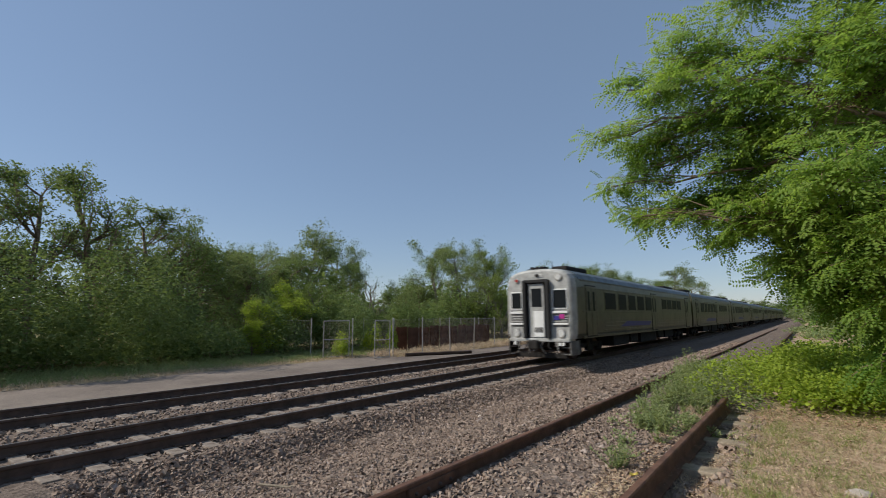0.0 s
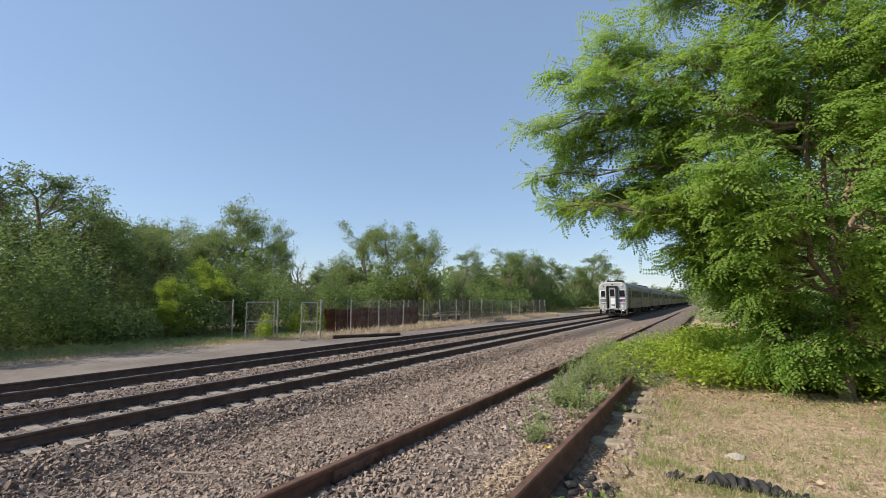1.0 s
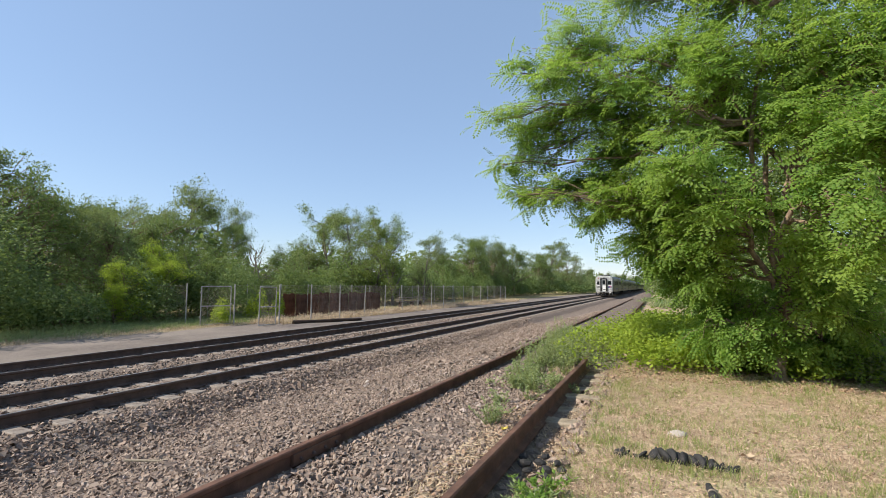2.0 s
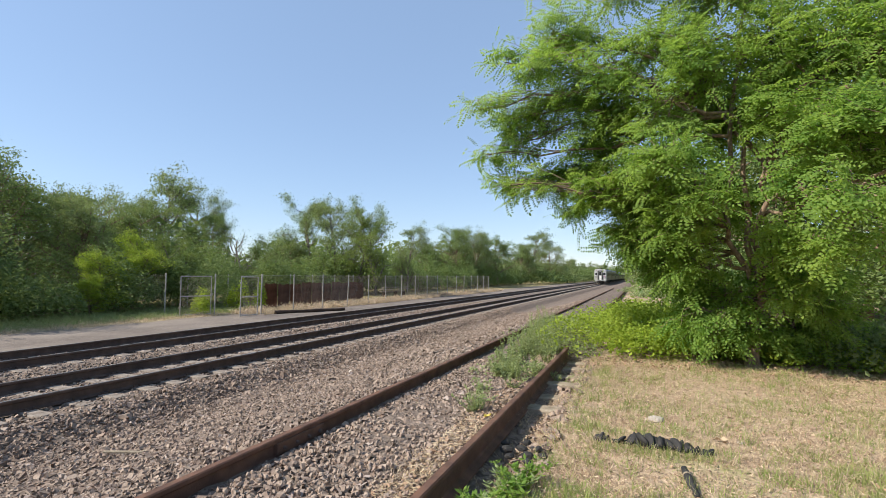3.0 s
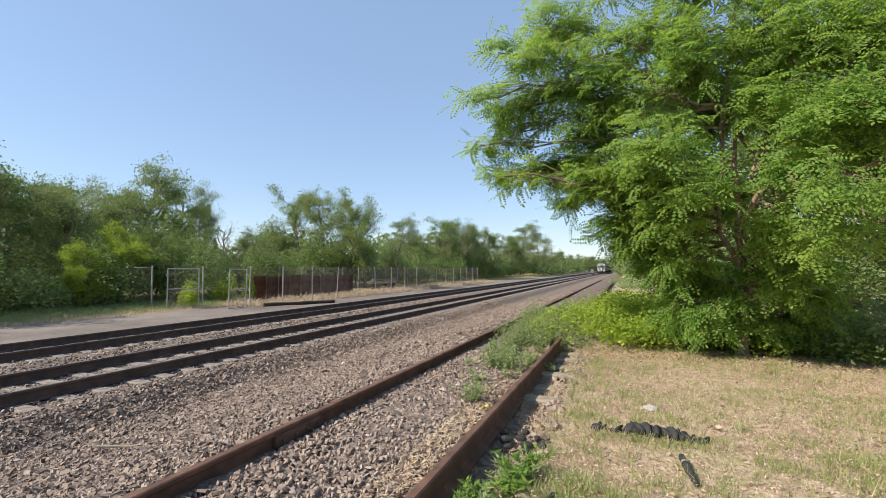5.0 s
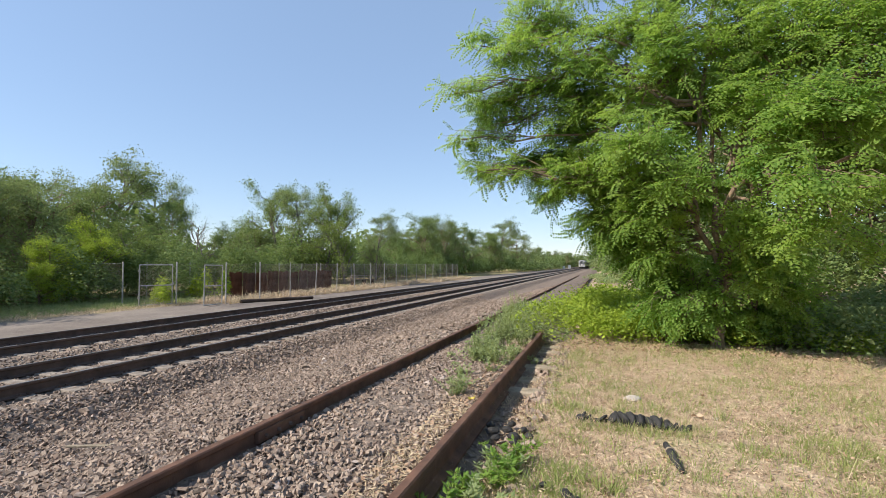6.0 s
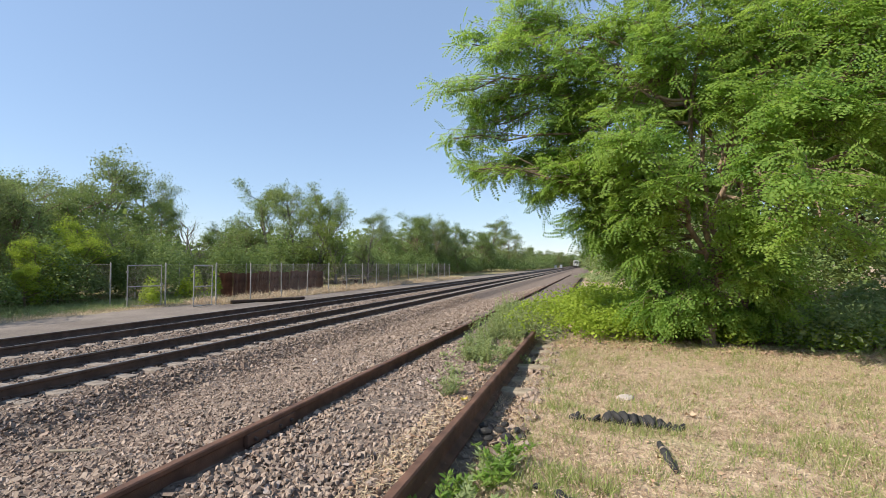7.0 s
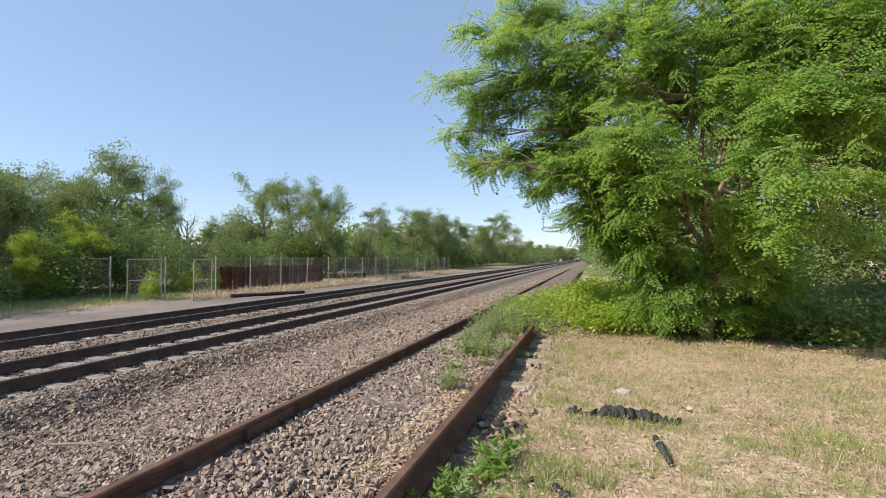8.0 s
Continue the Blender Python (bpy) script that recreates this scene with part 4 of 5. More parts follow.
LOBES_OUTER = [
    (-1.22, 9.06, 6.27, 0.75),
    (-1.54, 8.43, 5.44, 0.5),
    (-1.58, 9.57, 5.03, 0.65),
    (-2.24, 9.36, 4.8, 0.45),
    (-2.15, 9.49, 4.31, 0.62),
    (-2.71, 9.11, 4.02, 0.35),
    (-1.55, 9.97, 3.6, 0.55),
    (-0.95, 10.78, 3.1, 0.5),
    (-0.4, 11.87, 2.45, 0.45),
    (0.45, 12.1, 2.0, 0.55),
    (0.12, 9.48, 2.21, 0.65),
    (0.41, 9.05, 3.09, 0.75),
    (-0.52, 9.7, 4.11, 0.8),
    (-0.37, 8.8, 5.03, 0.8),
    (-2.21, 9.48, 3.43, 0.38),
    (0.66, 10.08, 1.79, 0.6),
    (-2.67, 8.6, 4.8, 0.36),
    (-2.2, 8.74, 5.73, 0.4),
    (-2.1, 8.78, 3.29, 0.42),
]
LOBES_UPPER = [
    (0.51, 9.19, 5.7, 0.9),
    (0.47, 8.55, 4.24, 0.8),
    (1.39, 8.84, 5.02, 0.9),
    (2.31, 9.13, 5.5, 0.9),
    (3.03, 8.83, 5.16, 0.9),
    (3.63, 8.5, 4.91, 0.9),
    (1.48, 9.39, 6.77, 1.1),
    (2.94, 9.86, 7.18, 1.1),
    (0.02, 9.45, 7.3, 1),
    (4.15, 9.72, 6.65, 1.1),
    (4.49, 8.25, 4.27, 0.9),
    (4.75, 8.86, 5.84, 1),
    (1.45, 10.54, 5.03, 1),
    (2.77, 10.96, 5.38, 1),
    (3.6, 9.9, 3.6, 0.9),
    (4.4, 9.6, 4.2, 0.9),
    (4.7, 10.2, 3.2, 0.8),
    (5.4, 9.2, 4.2, 0.9),
    (5.6, 9.6, 5.5, 1),
    (3.3, 10.6, 4.4, 0.9),
]
LOBES_NEAR = [
    (2.17, 8.56, 4.07, 0.7),
    (2.62, 7.66, 3.57, 0.65),
    (3.11, 7.29, 3.41, 0.7),
    (0.7, 8.09, 3.44, 0.6),
    (2.31, 7.87, 2.85, 0.5),
    (2.52, 6.68, 2.47, 0.45),
    (3.16, 6.88, 2.4, 0.32),
    (4.3, 7.9, 3.2, 0.7),
    (2.56, 7.11, 1.89, 0.3),
    (3.32, 7.35, 1.75, 0.28),
    (-0.52, 9.6, 3.24, 0.6),
    (0.32, 9.44, 2.57, 0.62),
    (0.2, 10.5, 2.0, 0.5),
    (0.97, 9.02, 1.65, 0.5),
    (1.03, 7.46, 2.52, 0.5),
    (0.41, 7.48, 3.22, 0.5),
    (-0.49, 9.08, 4.57, 0.6),
    (-1.13, 9.61, 3.68, 0.5),
]
LOBES_LOWER = [
    (0.93, 8.69, 2.32, 0.65),
    (2.26, 8.07, 2.04, 0.5),
    (1.28, 10.06, 1, 0.45),
    (2.65, 9.76, 0.63, 0.45),
    (2.95, 9.34, 0.97, 0.5),
    (2.39, 8.53, 1.36, 0.4),
    (0.12, 9.27, 3.04, 0.7),
    (1.31, 10.28, 3.14, 0.8),
    (0.6, 10.22, 2.14, 0.6),
    (-0.38, 8.9, 3.11, 0.5),
    (1.8, 10.44, 4.39, 0.6),
    (1.83, 9.82, 2.77, 0.5),
    (1.67, 10.29, 0.27, 0.35),
    (2.26, 9.12, 1.64, 0.35),
    (1.8, 9.18, 1.01, 0.28),
    (1.38, 9.04, 0.61, 0.36),
    (2.23, 9.31, 0.61, 0.36),
    (1.83, 9.29, 0.75, 0.25),
    (1.15, 10.1, 1.3, 0.55),
    (1.45, 9.7, 1.05, 0.42),
    (0.95, 9.5, 0.7, 0.4),
    (2.5, 10.2, 1.5, 0.6),
    (3.2, 10.0, 1.5, 0.5),
]


def locust_tree():
    rng = np.random.default_rng(77)
    tree = tagged(new("locust_tree"), "bright green locust tree with feathery drooping foliage at the lawn's edge", "tree")
    foot = np.array([1.92, 9.3, -0.05])
    tree.matrix_basis = Matrix.Translation(foot)
    crotch = np.array([0.05, -0.05, 1.2])
    seg, _ = wander(rng, np.zeros(3), crotch, 0.12, 0.09, 0, 5, 0.03)
    seg += wander(rng, np.array([0, 0, -0.1]), np.array([0, 0, 0.14]), 0.165, 0.12, 0, 2, 0.0)[0]
    leaders = [crotch + np.array(d) for d in ((-0.45, -0.25, 1.5), (0.05, -0.35, 1.9), (0.5, -0.1, 1.5), (-0.12, -0.1, 2.6), (-0.5, 0.1, 3.6), (0.6, -0.2, 3.4), (0.0, 0.1, 5.2), (-0.25, -0.4, 3.0), (0.35, -0.4, 2.7))]
    hubs = [crotch]
    for i, h in enumerate(leaders):
        base = crotch if i < 4 else leaders[(i * 2) % 3]
        s, pts = wander(rng, base, h, 0.06 if i < 4 else 0.042, 0.034 if i < 4 else 0.022, 0, 6, 0.06)
        seg += s
        hubs += pts[2:]
    hubs = np.array(hubs)
    twigs, places, ways, ups, scales = [], [], [], [], []
    for lobes, density in ((LOBES_OUTER, 0.6), (LOBES_UPPER, 0.5), (LOBES_NEAR, 0.66), (LOBES_LOWER, 0.85)):
        for cx, cy, cz, r in lobes:
            c = np.array([cx, cy, cz]) - foot
            h = hubs[np.argmin(np.linalg.norm(hubs - c, axis=1) + 0.8 * np.maximum(0, hubs[:, 2] - c[2]))]
            s, pts = wander(rng, h, c, 0.032, 0.012, 0.12, 7, 0.12)
            seg += s
            out = unit(c - np.array([0.0, 0.0, max(1.4, c[2] - 0.8)]))
            for _ in range(int(58 * density * (r / 0.7) ** 2)):
                d = unit(rng.normal(size=3) * np.array([1, 1, 0.75]) + out * 0.45)
                end = c + d * r * rng.uniform(0.5, 1.22)
                start = pts[rng.integers(4, 8)] + rng.normal(0, 0.08, 3)
                s2, p2 = wander(rng, start, end, 0.008, 0.003, 0.05, 3, 0.04)
                twigs += s2
                tw = unit(p2[3] - p2[1])
                for j in range(9):
                    t = 0.25 + 0.78 * j / 8
                    i0 = min(2, int(t * 3))
                    p = p2[i0] + (p2[i0 + 1] - p2[i0]) * (t * 3 - i0)
                    q = unit(np.cross(tw, np.array([0, 0, 1.0])) * (1 if j % 2 else -1) + tw * 0.6 + np.array([0, 0, -0.22]) + rng.normal(0, 0.3, 3))
                    places.append(p)
                    ways.append(q)
                    ups.append(unit(np.array([0, 0, 0.75]) + rng.normal(0, 0.45, 3) + out * 0.6))
                    scales.append(rng.uniform(0.95, 1.55))
    v, f = tubes(seg, 8)
    raw("trunk", v, f, M_BARK, tree, True)
    v, f = tubes(twigs, 3)
    raw("branchwork", v, f, M_BARK, tree)
    v, f = leaf_cloud(rng, np.array(places), np.array(ways), np.array(ups), np.array(scales))
    raw("crown", v, f, M_LOCUST, tree)
    return tree


locust_tree()


# ---- grass, stones and litter on the ground ----
def grass(name, seed, x0, x1, y0, y1, count, tall, wide, material, label, patchy=0.0):
    rng = np.random.default_rng(seed)
    x, y = rng.uniform(x0, x1, count), rng.uniform(y0, y1, count)
    if patchy:
        m = np.sin(x * 2.1 + 1.3 * np.sin(y * 1.7)) * np.sin(y * 1.9 + np.sin(x * 3.1)) + rng.normal(0, 0.25, count) > patchy
        x, y = x[m], y[m]
        count = len(x)
    base = np.stack([x, y, ground_z(x, y) - 0.005], 1)
    lean = rng.normal(0, 0.55, (count, 3))
    lean[:, 2] = 1
    d = unit(lean)
    h = rng.uniform(0.35, 1.0, count) ** 1.4 * tall
    side = unit(np.cross(d, random_ways(rng, count)))
    w = side * (rng.uniform(0.6, 1.2, count) * wide)[:, None]
    mid = base + d * h[:, None] * 0.55
    bend = d.copy()
    bend[:, 2] *= 0.3
    tip = mid + unit(bend + rng.normal(0, 0.2, bend.shape)) * h[:, None] * 0.5
    v = np.stack([base - w, base + w, mid + w * 0.7, mid - w * 0.7, mid - w * 0.7, mid + w * 0.7, tip + w * 0.1, tip - w * 0.1], 1)
    v[:, 4], v[:, 5] = v[:, 3], v[:, 2]
    verts = np.stack([v[:, 0], v[:, 1], v[:, 2], v[:, 3], v[:, 6], v[:, 7]], 1).reshape(-1, 3)
    i = np.arange(count)[:, None] * 6
    f = np.concatenate([i + np.array([[0, 1, 2, 3]]), i + np.array([[3, 2, 4, 5]])], 1).reshape(-1, 4)
    return tagged(raw(name, verts, f, material), label, "grass", kind="stuff")


def tufts(name, seed, x0, x1, y0, y1, clumps, each, tall, wide, material, label, flat=0.5, spread=0.035):
    """Grass in clumps that fan out from their middles."""
    rng = np.random.default_rng(seed)
    cx, cy = rng.uniform(x0, x1, clumps), rng.uniform(y0, y1, clumps)
    thick = 0.55 + 0.45 * np.sin(cx * 1.7 + np.sin(cy * 1.3) * 1.5) * np.sin(cy * 1.5 + 0.6 * cx)
    n = rng.poisson(each * np.clip(thick, 0.08, 1.0))
    idx = np.repeat(np.arange(clumps), n)
    count = len(idx)
    off = rng.normal(0, spread, (count, 2))
    size = (rng.uniform(0.4, 1.0, clumps) ** 1.3)[idx]
    x, y = cx[idx] + off[:, 0], cy[idx] + off[:, 1]
    d = np.stack([off[:, 0] * 9 * flat / 0.5, off[:, 1] * 9 * flat / 0.5, np.ones(count)], 1) + rng.normal(0, flat * 0.6, (count, 3))
    d[:, 2] = np.abs(d[:, 2]) + 0.15
    d = unit(d)
    h = rng.uniform(0.4, 1.0, count) * size * tall
    base = np.stack([x, y, ground_z(x, y) - 0.006], 1)
    side = unit(np.cross(d, random_ways(rng, count))) * (rng.uniform(0.6, 1.2, count) * wide)[:, None]
    tip = base + d * h[:, None] + np.stack([np.zeros(count), np.zeros(count), -0.15 * h], 1)
    v = np.stack([base - side, base + side, tip + side * 0.2, tip - side * 0.2], 1).reshape(-1, 3)
    f = np.arange(count * 4).reshape(-1, 4)
    return tagged(raw(name, v, f, material), label, "grass", kind="stuff")


grass("dry_grass", 1, -0.75, 4.5, 1.6, 9.6, 20000, 0.06, 0.0028, M_STRAW, "short straw-coloured dry grass of the lawn")
grass("dry_grass", 2, 3.5, 11.0, 3.0, 10.5, 16000, 0.08, 0.0038, M_STRAW, "straw-coloured dry lawn grass farther out")
grass("green_grass", 3, -0.7, 4.5, 1.6, 9.6, 9000, 0.13, 0.003, M_GRASS, "green tufts in the dry lawn", 0.3)
grass("green_grass", 4, 3.5, 11.0, 3.0, 10.5, 8000, 0.12, 0.0038, M_GRASS, "green tufts at the lawn's far side", 0.25)
tufts("dry_tufts", 31, -0.98, 4.6, 1.5, 9.6, 3900, 22, 0.11, 0.0026, M_STRAW, "matted straw-coloured grass tufts", 0.9)
tufts("brown_tufts", 35, -0.8, 4.6, 1.5, 9.6, 3000, 18, 0.1, 0.0028, M_THATCH, "dead brown grass matted between the straw", 1.0, 0.05)
tufts("brown_tufts", 36, 4.2, 11.0, 3.0, 10.4, 1800, 14, 0.11, 0.004, M_THATCH, "dead brown grass farther out", 1.0, 0.06)
tufts("green_tufts", 37, -0.2, 0.85, 4.4, 4.64, 90, 26, 0.19, 0.0028, M_GRASS, "green grass grown up round the old hose", 0.45)
tufts("dry_tufts", 38, -0.25, 0.85, 4.42, 4.85, 220, 26, 0.15, 0.0026, M_STRAW, "dry grass grown over the old hose", 0.7)
tufts("dry_tufts", 32, 4.2, 11.0, 3.0, 10.4, 2600, 16, 0.12, 0.004, M_STRAW, "matted straw-coloured grass tufts farther out", 0.9)
tufts("green_tufts", 33, -0.7, 4.6, 1.5, 9.6, 2500, 24, 0.17, 0.003, M_GRASS, "upright green grass tufts in the dry lawn", 0.45)
tufts("green_tufts", 34, 4.2, 11.0, 3.0, 10.4, 1800, 18, 0.2, 0.004, M_GRASS, "upright green grass tufts near the trees", 0.45)
for k, (x, y, r) in enumerate(((-0.12, 3.3, 0.22), (0.6, 3.7, 0.17), (0.26, 4.42, 0.14), (0.25, 3.6, 0.08), (1.95, 4.4, 0.3), (-0.42, 3.05, 0.2), (-0.35, 4.95, 0.2), (1.2, 4.1, 0.22), (1.7, 3.5, 0.25), (2.6, 5.2, 0.35), (0.9, 3.2, 0.2))):
    tufts("green_tufts", 400 + k, x - r, x + r, y - r, y + r, int(110 * r * r * 4) + 5, 22, 0.17, 0.003, M_GRASS, "fresh green grass clump in the dry lawn", 0.45)
tufts("dry_stalks", 420, -0.95, 4.2, 2.0, 7.5, 420, 9, 0.26, 0.0022, M_STRAW, "taller bleached grass stalks standing in the lawn", 0.5)
grass("straw_litter", 5, -1.6, -0.75, 1.5, 9.0, 14000, 0.09, 0.003, M_STRAW, "dry straw along the siding rail", 0.1)
grass("roadside_grass", 6, -24.0, -20.6, -2.0, 22.0, 16000, 0.4, 0.011, M_WEED, "tall grass along the dirt road", 0.0)
grass("roadside_grass", 8, -21.6, -19.6, 2.0, 19.0, 6000, 0.2, 0.009, M_STRAW, "yellowed grass verge of the dirt road", 0.0)
grass("roadside_grass", 7, -20.5, -17.9, 19.0, 66.0, 26000, 0.55, 0.014, M_STRAW, "tall dry grass at the fence", -0.2)


def stones(name, seed, x0, x1, y0, y1, count, size, label, clear=()):
    """Loose ballast: angular broken stones lying on the bed."""
    rng = np.random.default_rng(seed)
    x, y = rng.uniform(x0, x1, count), rng.uniform(y0, y1, count)
    for a, b in clear:
        m = (x < a) | (x > b)
        x, y = x[m], y[m]
    count = len(x)
    s = size * rng.lognormal(0, 0.22, count)
    cube = np.array([(i, j, k) for k in (-1, 1) for i, j in ((-1, -1), (1, -1), (1, 1), (-1, 1))], float) * 0.5
    shape = cube[None] * rng.uniform(0.6, 1.5, (count, 1, 3)) * np.array([1.15, 0.9, 0.5]) * (1 + rng.normal(0, 0.2, (count, 8, 3)))
    q = unit(rng.normal(size=(count, 4)) * np.array([1.0, 0.45, 0.45, 1.0]))
    a, b, c, d = q.T
    rot = np.stack([np.stack([1 - 2 * (c * c + d * d), 2 * (b * c - a * d), 2 * (b * d + a * c)], -1),
                    np.stack([2 * (b * c + a * d), 1 - 2 * (b * b + d * d), 2 * (c * d - a * b)], -1),
                    np.stack([2 * (b * d - a * c), 2 * (c * d + a * b), 1 - 2 * (b * b + c * c)], -1)], 1)
    v = np.einsum("nij,nkj->nki", rot, shape) * s[:, None, None]
    z = ground_z(x, y) + s * rng.uniform(-0.05, 0.3, count)
    v += np.stack([x, y, z], 1)[:, None, :]
    quad = np.array([[4, 5, 6, 7], [0, 1, 5, 4], [1, 2, 6, 5], [2, 3, 7, 6], [3, 0, 4, 7]])
    f = (quad[None] + (np.arange(count) * 8)[:, None, None]).reshape(-1, 4)
    return tagged(raw(name, v.reshape(-1, 3), f, M_STONE), label, "ballast", kind="stuff")


def litter(name, seed, x0, x1, y0, y1, count, size, label, material=M_LITTER, thin=0.55):
    """Dead leaves lying flat."""
    rng = np.random.default_rng(seed)
    x, y = rng.uniform(x0, x1, count), rng.uniform(y0, y1, count)
    c = np.stack([x, y, ground_z(x, y) + rng.uniform(0.015, 0.05, count)], 1)
    way = random_ways(rng, count)
    way[:, 2] *= 0.3
    way = unit(way)
    side = unit(np.cross(way, random_ways(rng, count, 2.5)))
    s = rng.uniform(0.6, 1.3, count) * size
    v, f = blades(c, way, side, s, s * thin)
    return tagged(raw(name, v, f, material), label, "leaf litter", kind="stuff")


litter("leaf_litter", 51, -0.7, 4.0, 8.5, 9.7, 1500, 0.06, "brown dead leaves at the edge of the shrubs")
litter("leaf_litter", 52, -1.5, -1.2, 1.6, 7.0, 800, 0.04, "brown dead leaves beside the siding rail")
litter("leaf_litter", 53, -0.9, 4.0, 2.0, 8.5, 1500, 0.04, "scattered dead leaves on the lawn")
litter("thatch", 54, -0.95, 4.6, 1.6, 9.4, 26000, 0.034, "broken brown grass stalks on the lawn", M_THATCH, 0.3)
litter("thatch", 55, -0.95, 4.6, 1.6, 9.4, 20000, 0.036, "bleached grass stalks on the lawn", M_STRAW, 0.25)
litter("thatch", 56, -1.5, -1.18, 1.4, 4.6, 1500, 0.07, "bleached stalks heaped against the siding rail", M_STRAW, 0.14)


def lath():
    bm = box(bmesh.new(), -0.28, 0.28, -0.022, 0.022, 0, 0.018, 0.004)
    box(bm, 0.1, 0.3, -0.03, 0.02, 0.014, 0.03, 0.004)
    ob = part("wooden_lath", bm, M_TIE_OLD, None, "weathered wooden lath lying on the ballast")
    ob.matrix_basis = pose(-4.8, 3.38, 0.03 + float(ground_z(-4.8, 3.38)), 0, 3, 30)
    tagged(ob, category="lath")


lath()

RAILS_OUT = [(-2.71, -2.55), (-1.19, -0.98)]
stones("ballast", 21, -2.6, -1.1, 0.2, 8.0, 16000, 0.027, "angular grey-brown ballast between the siding rails", RAILS_OUT)
stones("ballast", 22, -5.2, -2.62, 0.2, 8.5, 25000, 0.027, "angular brown ballast beside the siding", RAILS_OUT)
stones("ballast", 23, -8.0, -5.2, 2.0, 14.0, 22000, 0.033, "loose grey ballast shoulder of the main line")
stones("ballast", 28, -7.85, -7.0, 2.0, 26.0, 6500, 0.046, "dark loose ballast on the steep shoulder of the main line")
stones("ballast", 24, -8.0, -2.62, 8.5, 30.0, 14500, 0.039, "brown ballast spread along the line", RAILS_OUT)
stones("ballast", 25, -11.0, -7.7, 2.0, 32.0, 12000, 0.038, "grey ballast between the main line sleepers", [(-10.25, -10.0), (-8.74, -8.5)])
stones("ballast", 26, -15.2, -10.6, 2.0, 36.0, 13000, 0.045, "grey ballast between the two main tracks", [(-14.3, -14.05), (-12.8, -12.55)])
stones("ballast", 27, -0.98, -0.55, 3.0, 9.0, 260, 0.05, "dark stones along the outer side of the rail")


def loose_stone(at, size, material, label, seed):
    rng = random.Random(seed)
    bm = bmesh.new()
    bmesh.ops.create_icosphere(bm, subdivisions=2, radius=1)
    for v in bm.verts:
        k = 1 + 0.22 * noise.noise(v.co * 1.7 + Vector((seed, 0, 0)))
        v.co = Vector((v.co.x * size[0] * k, v.co.y * size[1] * k, v.co.z * size[2] * k))
    ob = part("stone", bm, material, None, label)
    ob.matrix_basis = pose(*at, 0, 0, rng.uniform(0, 360))
    return tagged(ob, category="stone")


loose_stone((0.31, 5.53, 0.012), (0.11, 0.075, 0.035), M_WHITE_STONE, "pale flat stone lying in the dry grass", 1)
loose_stone((-5.66, 8.78, -0.58), (0.06, 0.05, 0.045), M_WHITE_STONE, "small white stone on the ballast", 2)
loose_stone((-5.0, 6.3, -0.45), (0.04, 0.035, 0.03), M_WHITE_STONE, "small white stone on the ballast", 3)
loose_stone((1.02, 5.1, 0.0), (0.05, 0.035, 0.015), M_WHITE_STONE, "small pale stone in the dry grass", 4)
for i, (x, y, s) in enumerate(((-0.92, 4.05, 0.07), (-0.8, 4.12, 0.06), (-0.72, 3.98, 0.065), (-0.66, 4.16, 0.055), (-0.86, 3.9, 0.05), (-0.6, 4.02, 0.05), (-0.23, 3.09, 0.06), (-0.17, 3.03, 0.05), (-0.38, 3.17, 0.04), (-0.97, 4.2, 0.06), (-0.7, 3.85, 0.05), (-0.79, 4.28, 0.05))):
    loose_stone((x, y, 0.015), (s * 0.9, s * 0.6, s * 0.5), M_RUBBER, "charred black lump beside the rail", 10 + i)


def corrugated_hose():
    """A perished ribbed hose, lying in a slack curve: its ribs one by one on a thin core."""
    hose = tagged(new("rubber_hose"), "black perished ribbed rubber hose lying in the grass", "hose")
    pts = []
    for i in range(22):
        t = i / 21
        pts.append(Vector((-0.22 + 0.92 * t, 4.68 - 0.05 * math.sin(t * 3.4) - 0.1 * t ** 2, 0.055 + 0.03 * math.sin(t * math.pi))))
    core = bmesh.new()
    for a, b in zip(pts, pts[1:]):
        rod(core, a - Vector((0, 0, 0.055)), b - Vector((0, 0, 0.055)), 0.018, 0.018, 8)
    part("core", core, M_RUBBER, hose)
    rng = random.Random(8)
    bm = bmesh.new()
    bmesh.ops.create_icosphere(bm, subdivisions=2, radius=1)
    for v in bm.verts:
        v.co = Vector((v.co.x * 0.023, v.co.y * 0.085, v.co.z * 0.062)) * (1 + 0.12 * noise.noise(v.co * 2))
    me = bpy.data.meshes.new("rib")
    bm.to_mesh(me)
    bm.free()
    me.shade_smooth()
    me.materials.append(M_RUBBER)
    for i, p in enumerate(pts):
        if i in (3, 4, 6):
            continue
        big = rng.uniform(0.7, 0.95) if i < 7 or i > 18 else rng.uniform(1.0, 1.3)
        lean = rng.uniform(-18, 18) + (30 if i % 5 < 3 else -28)
        turn = Matrix.Translation(p - Vector((0, 0, 0.034 if i < 7 or i > 18 else 0.022))) @ pose(0, 0, 0, rng.uniform(-22, 22), lean, rng.uniform(-30, 30))
        share("rib", me, hose, turn @ Matrix.Diagonal((big * rng.uniform(0.8, 1.3), big, big * rng.uniform(0.75, 1.05), 1)))


corrugated_hose()


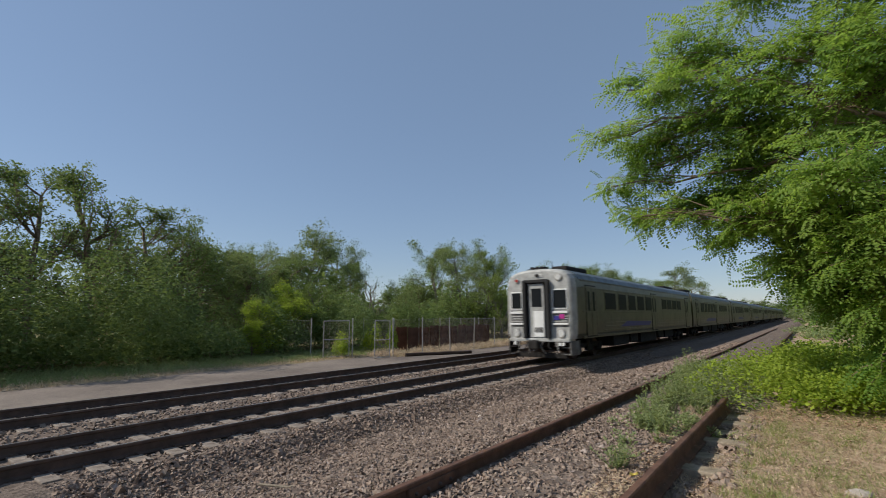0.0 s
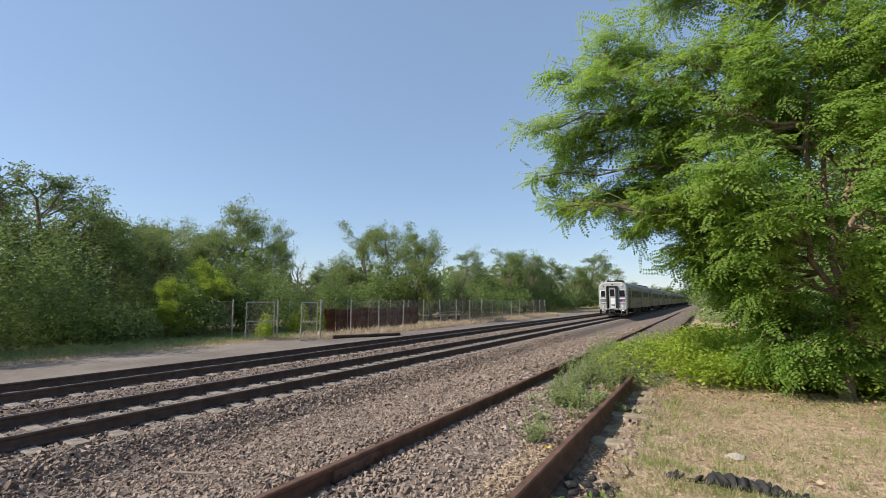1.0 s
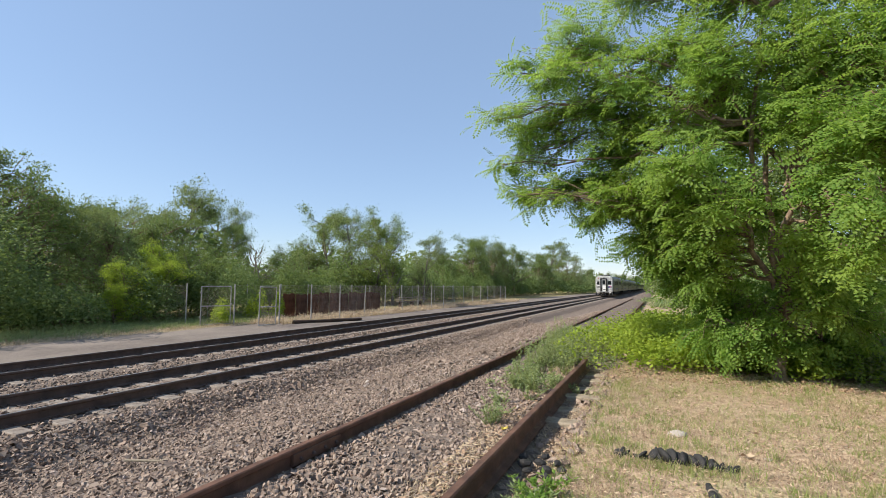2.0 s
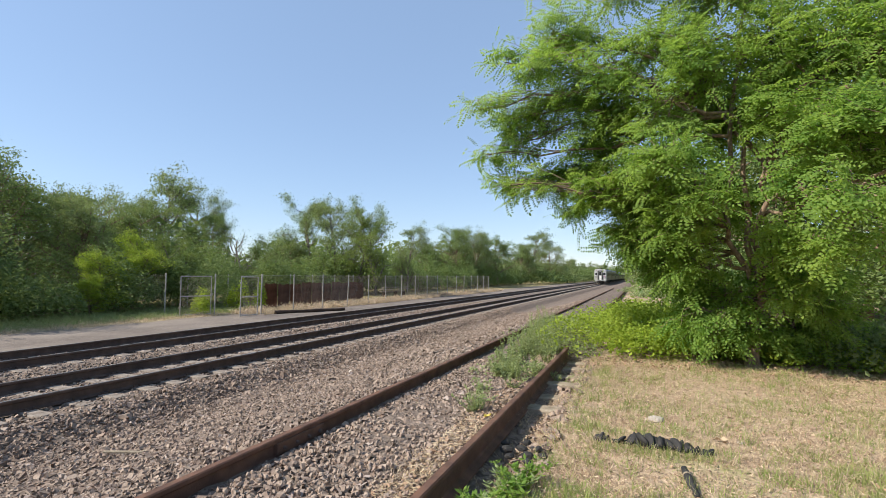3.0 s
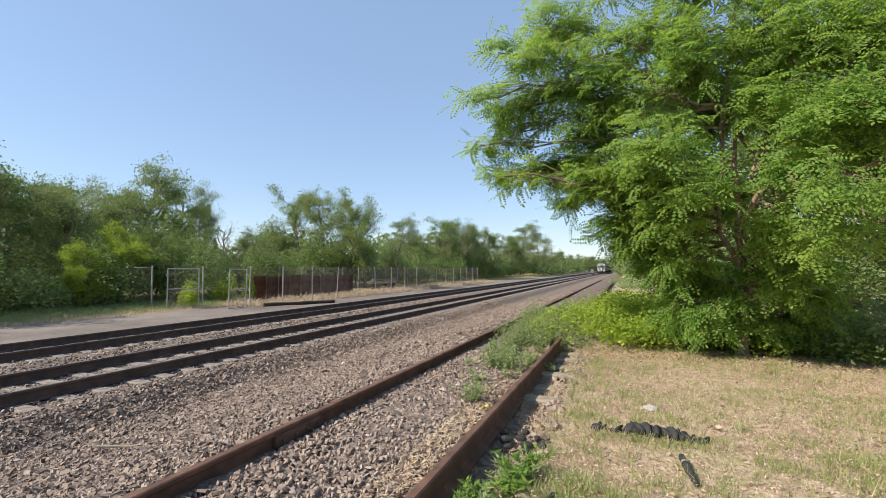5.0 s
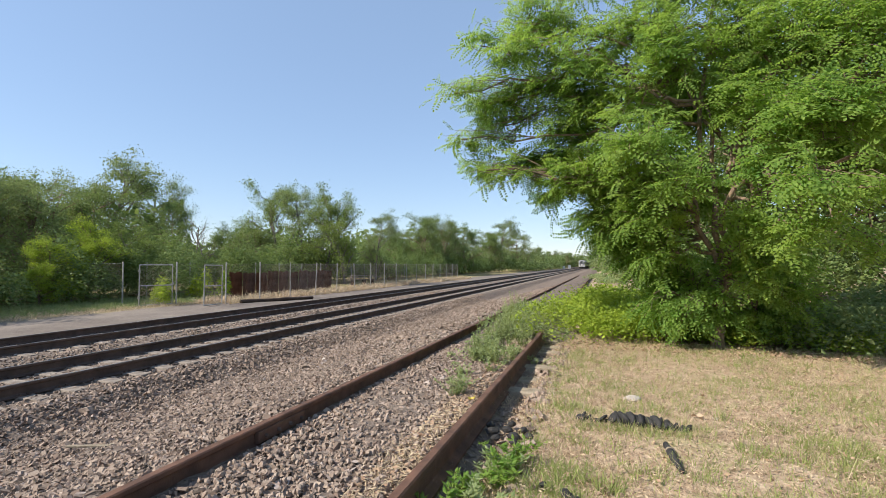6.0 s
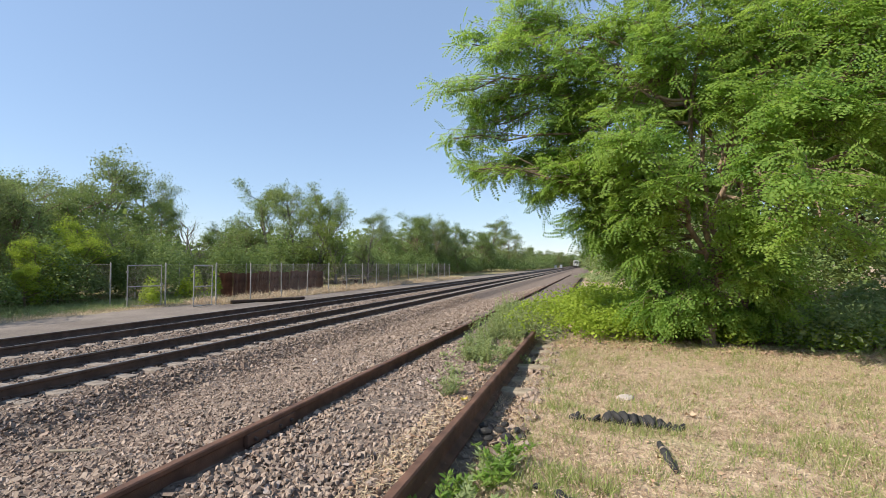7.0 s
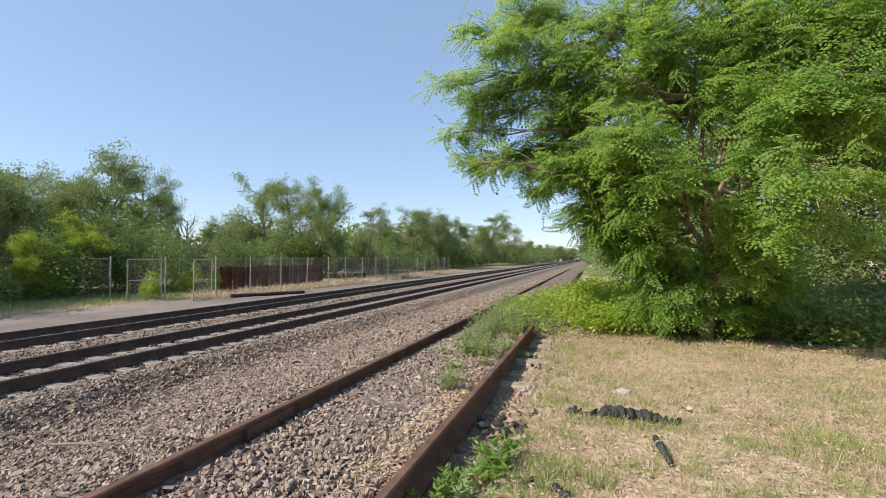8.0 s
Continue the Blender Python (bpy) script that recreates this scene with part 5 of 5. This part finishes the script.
def charred_stick():
    bm = bmesh.new()
    rod(bm, (0, 0, 0.05), (0.012, -0.13, 0.045), 0.022, 0.03, 10)
    rod(bm, (0.012, -0.13, 0.045), (0.03, -0.3, 0.035), 0.03, 0.026, 10)
    rod(bm, (0.03, -0.3, 0.035), (0.052, -0.45, 0.025), 0.026, 0.018, 10)
    ob = part("charred_stick", bm, M_RUBBER, None, "thick charred stick with a pale ring, lying in the grass")
    ob.matrix_basis = pose(0.47, 4.11, 0.0)
    tagged(ob, category="stick")
    ring = bmesh.new()
    rod(ring, (0.011, -0.125, 0.0452), (0.0125, -0.145, 0.0448), 0.0315, 0.0315, 12)
    part("ring", ring, M_TIE_OLD, ob, "pale ring")


charred_stick()


def rag(at, size, material, label, seed):
    """A crumpled leaf or scrap."""
    bm = bmesh.new()
    bmesh.ops.create_grid(bm, x_segments=6, y_segments=5, size=0.5)
    for v in bm.verts:
        w = math.cos(v.co.y * 2.6)
        v.co = Vector((v.co.x * size * w, v.co.y * size * 1.4, size * 0.5 * noise.noise(v.co * 2.3 + Vector((seed, 1, 0))) + 0.3 * size * abs(v.co.x)))
    bmesh.ops.solidify(bm, geom=bm.faces[:], thickness=0.002)
    ob = part("fallen_leaf", bm, material, None, label)
    ob.matrix_basis = pose(*at, 0, 0, seed * 50)
    return tagged(ob, category="leaf")


M_YELLOW = worn("yellowed_leaf", (0.75, 0.6, 0.12), (0.5, 0.36, 0.08), 30, 0.7, 0, 0.3, 90)
rag((-1.18, 4.32, 0.2), 0.06, M_YELLOW, "yellow fallen leaf on the siding rail", 3)
rag((0.85, 5.0, 0.04), 0.08, M_STRAW, "pale dry leaf in the grass", 5)


def weed_plant(x, y, tall, seed, material, label, leaf=0.06):
    """A herb: several stems with whorls of leaves."""
    rng = np.random.default_rng(seed)
    weed = tagged(new("weed"), label, "weed", "weeds beside the rail")
    g = float(ground_z(x, y))
    weed.matrix_basis = pose(x, y, g)
    seg, c, d = [], [], []
    for _ in range(6):
        tip = np.array([rng.normal(0, 0.11), rng.normal(0, 0.11), tall * rng.uniform(0.6, 1.1)])
        s, pts = wander(rng, np.array([rng.normal(0, 0.02), rng.normal(0, 0.02), -0.02]), tip, 0.005, 0.002, 0, 5, 0.015)
        seg += s
        for i in range(34):
            t = rng.uniform(0.12, 1.0)
            k = min(4, int(t * 5))
            c.append(pts[k] + (pts[k + 1] - pts[k]) * (t * 5 - k))
            a = rng.uniform(0, 2 * math.pi)
            d.append((math.cos(a), math.sin(a), rng.uniform(0.1, 0.8)))
    v, f = tubes(seg, 4)
    raw("stem", v, f, M_GRASS, weed)
    c, d = np.array(c), unit(np.array(d))
    size = rng.uniform(0.6, 1.2, len(c)) * leaf
    side = unit(np.cross(d, np.array([0, 0, 1.0]) + rng.normal(0, 0.2, d.shape)))
    v, f = blades(c + d * size[:, None] * 0.5, d, side, size, size * 0.38)
    raw("foliage", v, f, material, weed)
    return weed


rng_w = random.Random(31)
for i in range(7):
    weed_plant(-0.93 + rng_w.uniform(0, 0.32), 2.75 + i * 0.13 + rng_w.uniform(-0.05, 0.05), 0.22 + rng_w.uniform(-0.06, 0.07), 200 + i,
               M_WEED if i % 3 == 1 else M_LOCUST, "leafy green weed growing against the rail")
for i, (x, y, h) in enumerate(((-1.51, 4.86, 0.22), (-1.48, 4.92, 0.2), (-1.55, 5.2, 0.22), (-1.4, 6.1, 0.25), (-1.7, 5.8, 0.18), (-0.95, 7.2, 0.2), (-0.6, 2.4, 0.2), (-0.3, 2.5, 0.16))):
    weed_plant(x, y, h, 230 + i, M_WEED, "small grey-green weed growing out of the ballast", 0.045)
rng_m = random.Random(45)
for i in range(22):
    weed_plant(-1.62 + rng_m.uniform(-0.4, 0.4), 6.5 + rng_m.uniform(0, 2.8), 0.36 + rng_m.uniform(-0.12, 0.16), 300 + i, M_WEED, "wispy grey-green weed growing between the siding rails", 0.045)
rng_f = random.Random(44)
for i in range(26):
    weed_plant(-1.7 + rng_f.uniform(-0.6, 0.9), 9.0 + rng_f.uniform(0, 5), 0.52 + rng_f.uniform(-0.16, 0.2), 260 + i, M_WEED, "tall grey-green flowering weed beside the siding", 0.05)


# ---- single ballast stones that lie nearest ----
def near_stones():
    bed = tagged(new("ballast_heap"), "broken grey-brown ballast stones lying between the siding rails", "ballast")
    meshes = []
    rng = random.Random(12)
    for k in range(6):
        bm = bmesh.new()
        bmesh.ops.create_icosphere(bm, subdivisions=1, radius=0.02)
        for v in bm.verts:
            v.co = Vector((v.co.x * rng.uniform(0.6, 1.6), v.co.y * rng.uniform(0.6, 1.3), v.co.z * rng.uniform(0.5, 1.1)))
        me = bpy.data.meshes.new("stone")
        bm.to_mesh(me)
        bm.free()
        me.materials.append(M_STONE)
        meshes.append(me)
    for i in range(280):
        x, y = rng.uniform(-2.5, -1.25), rng.uniform(2.2, 4.2)
        share("stone", meshes[i % 6], bed, pose(x, y, float(ground_z(x, y)) + 0.022 + rng.uniform(0, 0.015), rng.uniform(0, 360), rng.uniform(0, 360), rng.uniform(0, 360)))


near_stones()


# ---- what moves ----
SPEED, START = 38.2, 19.25


def motions():
    """The train runs straight away along the near track at an even speed."""
    for i, car in enumerate(TRAIN):
        back = START + i * (CAR_LENGTH + CAR_GAP)
        walk(car, [(t, pose(NEAR_X, back + SPEED * t, -0.4)) for t in (0.0, 2.0, 4.0, 6.0, 8.0)])


motions()
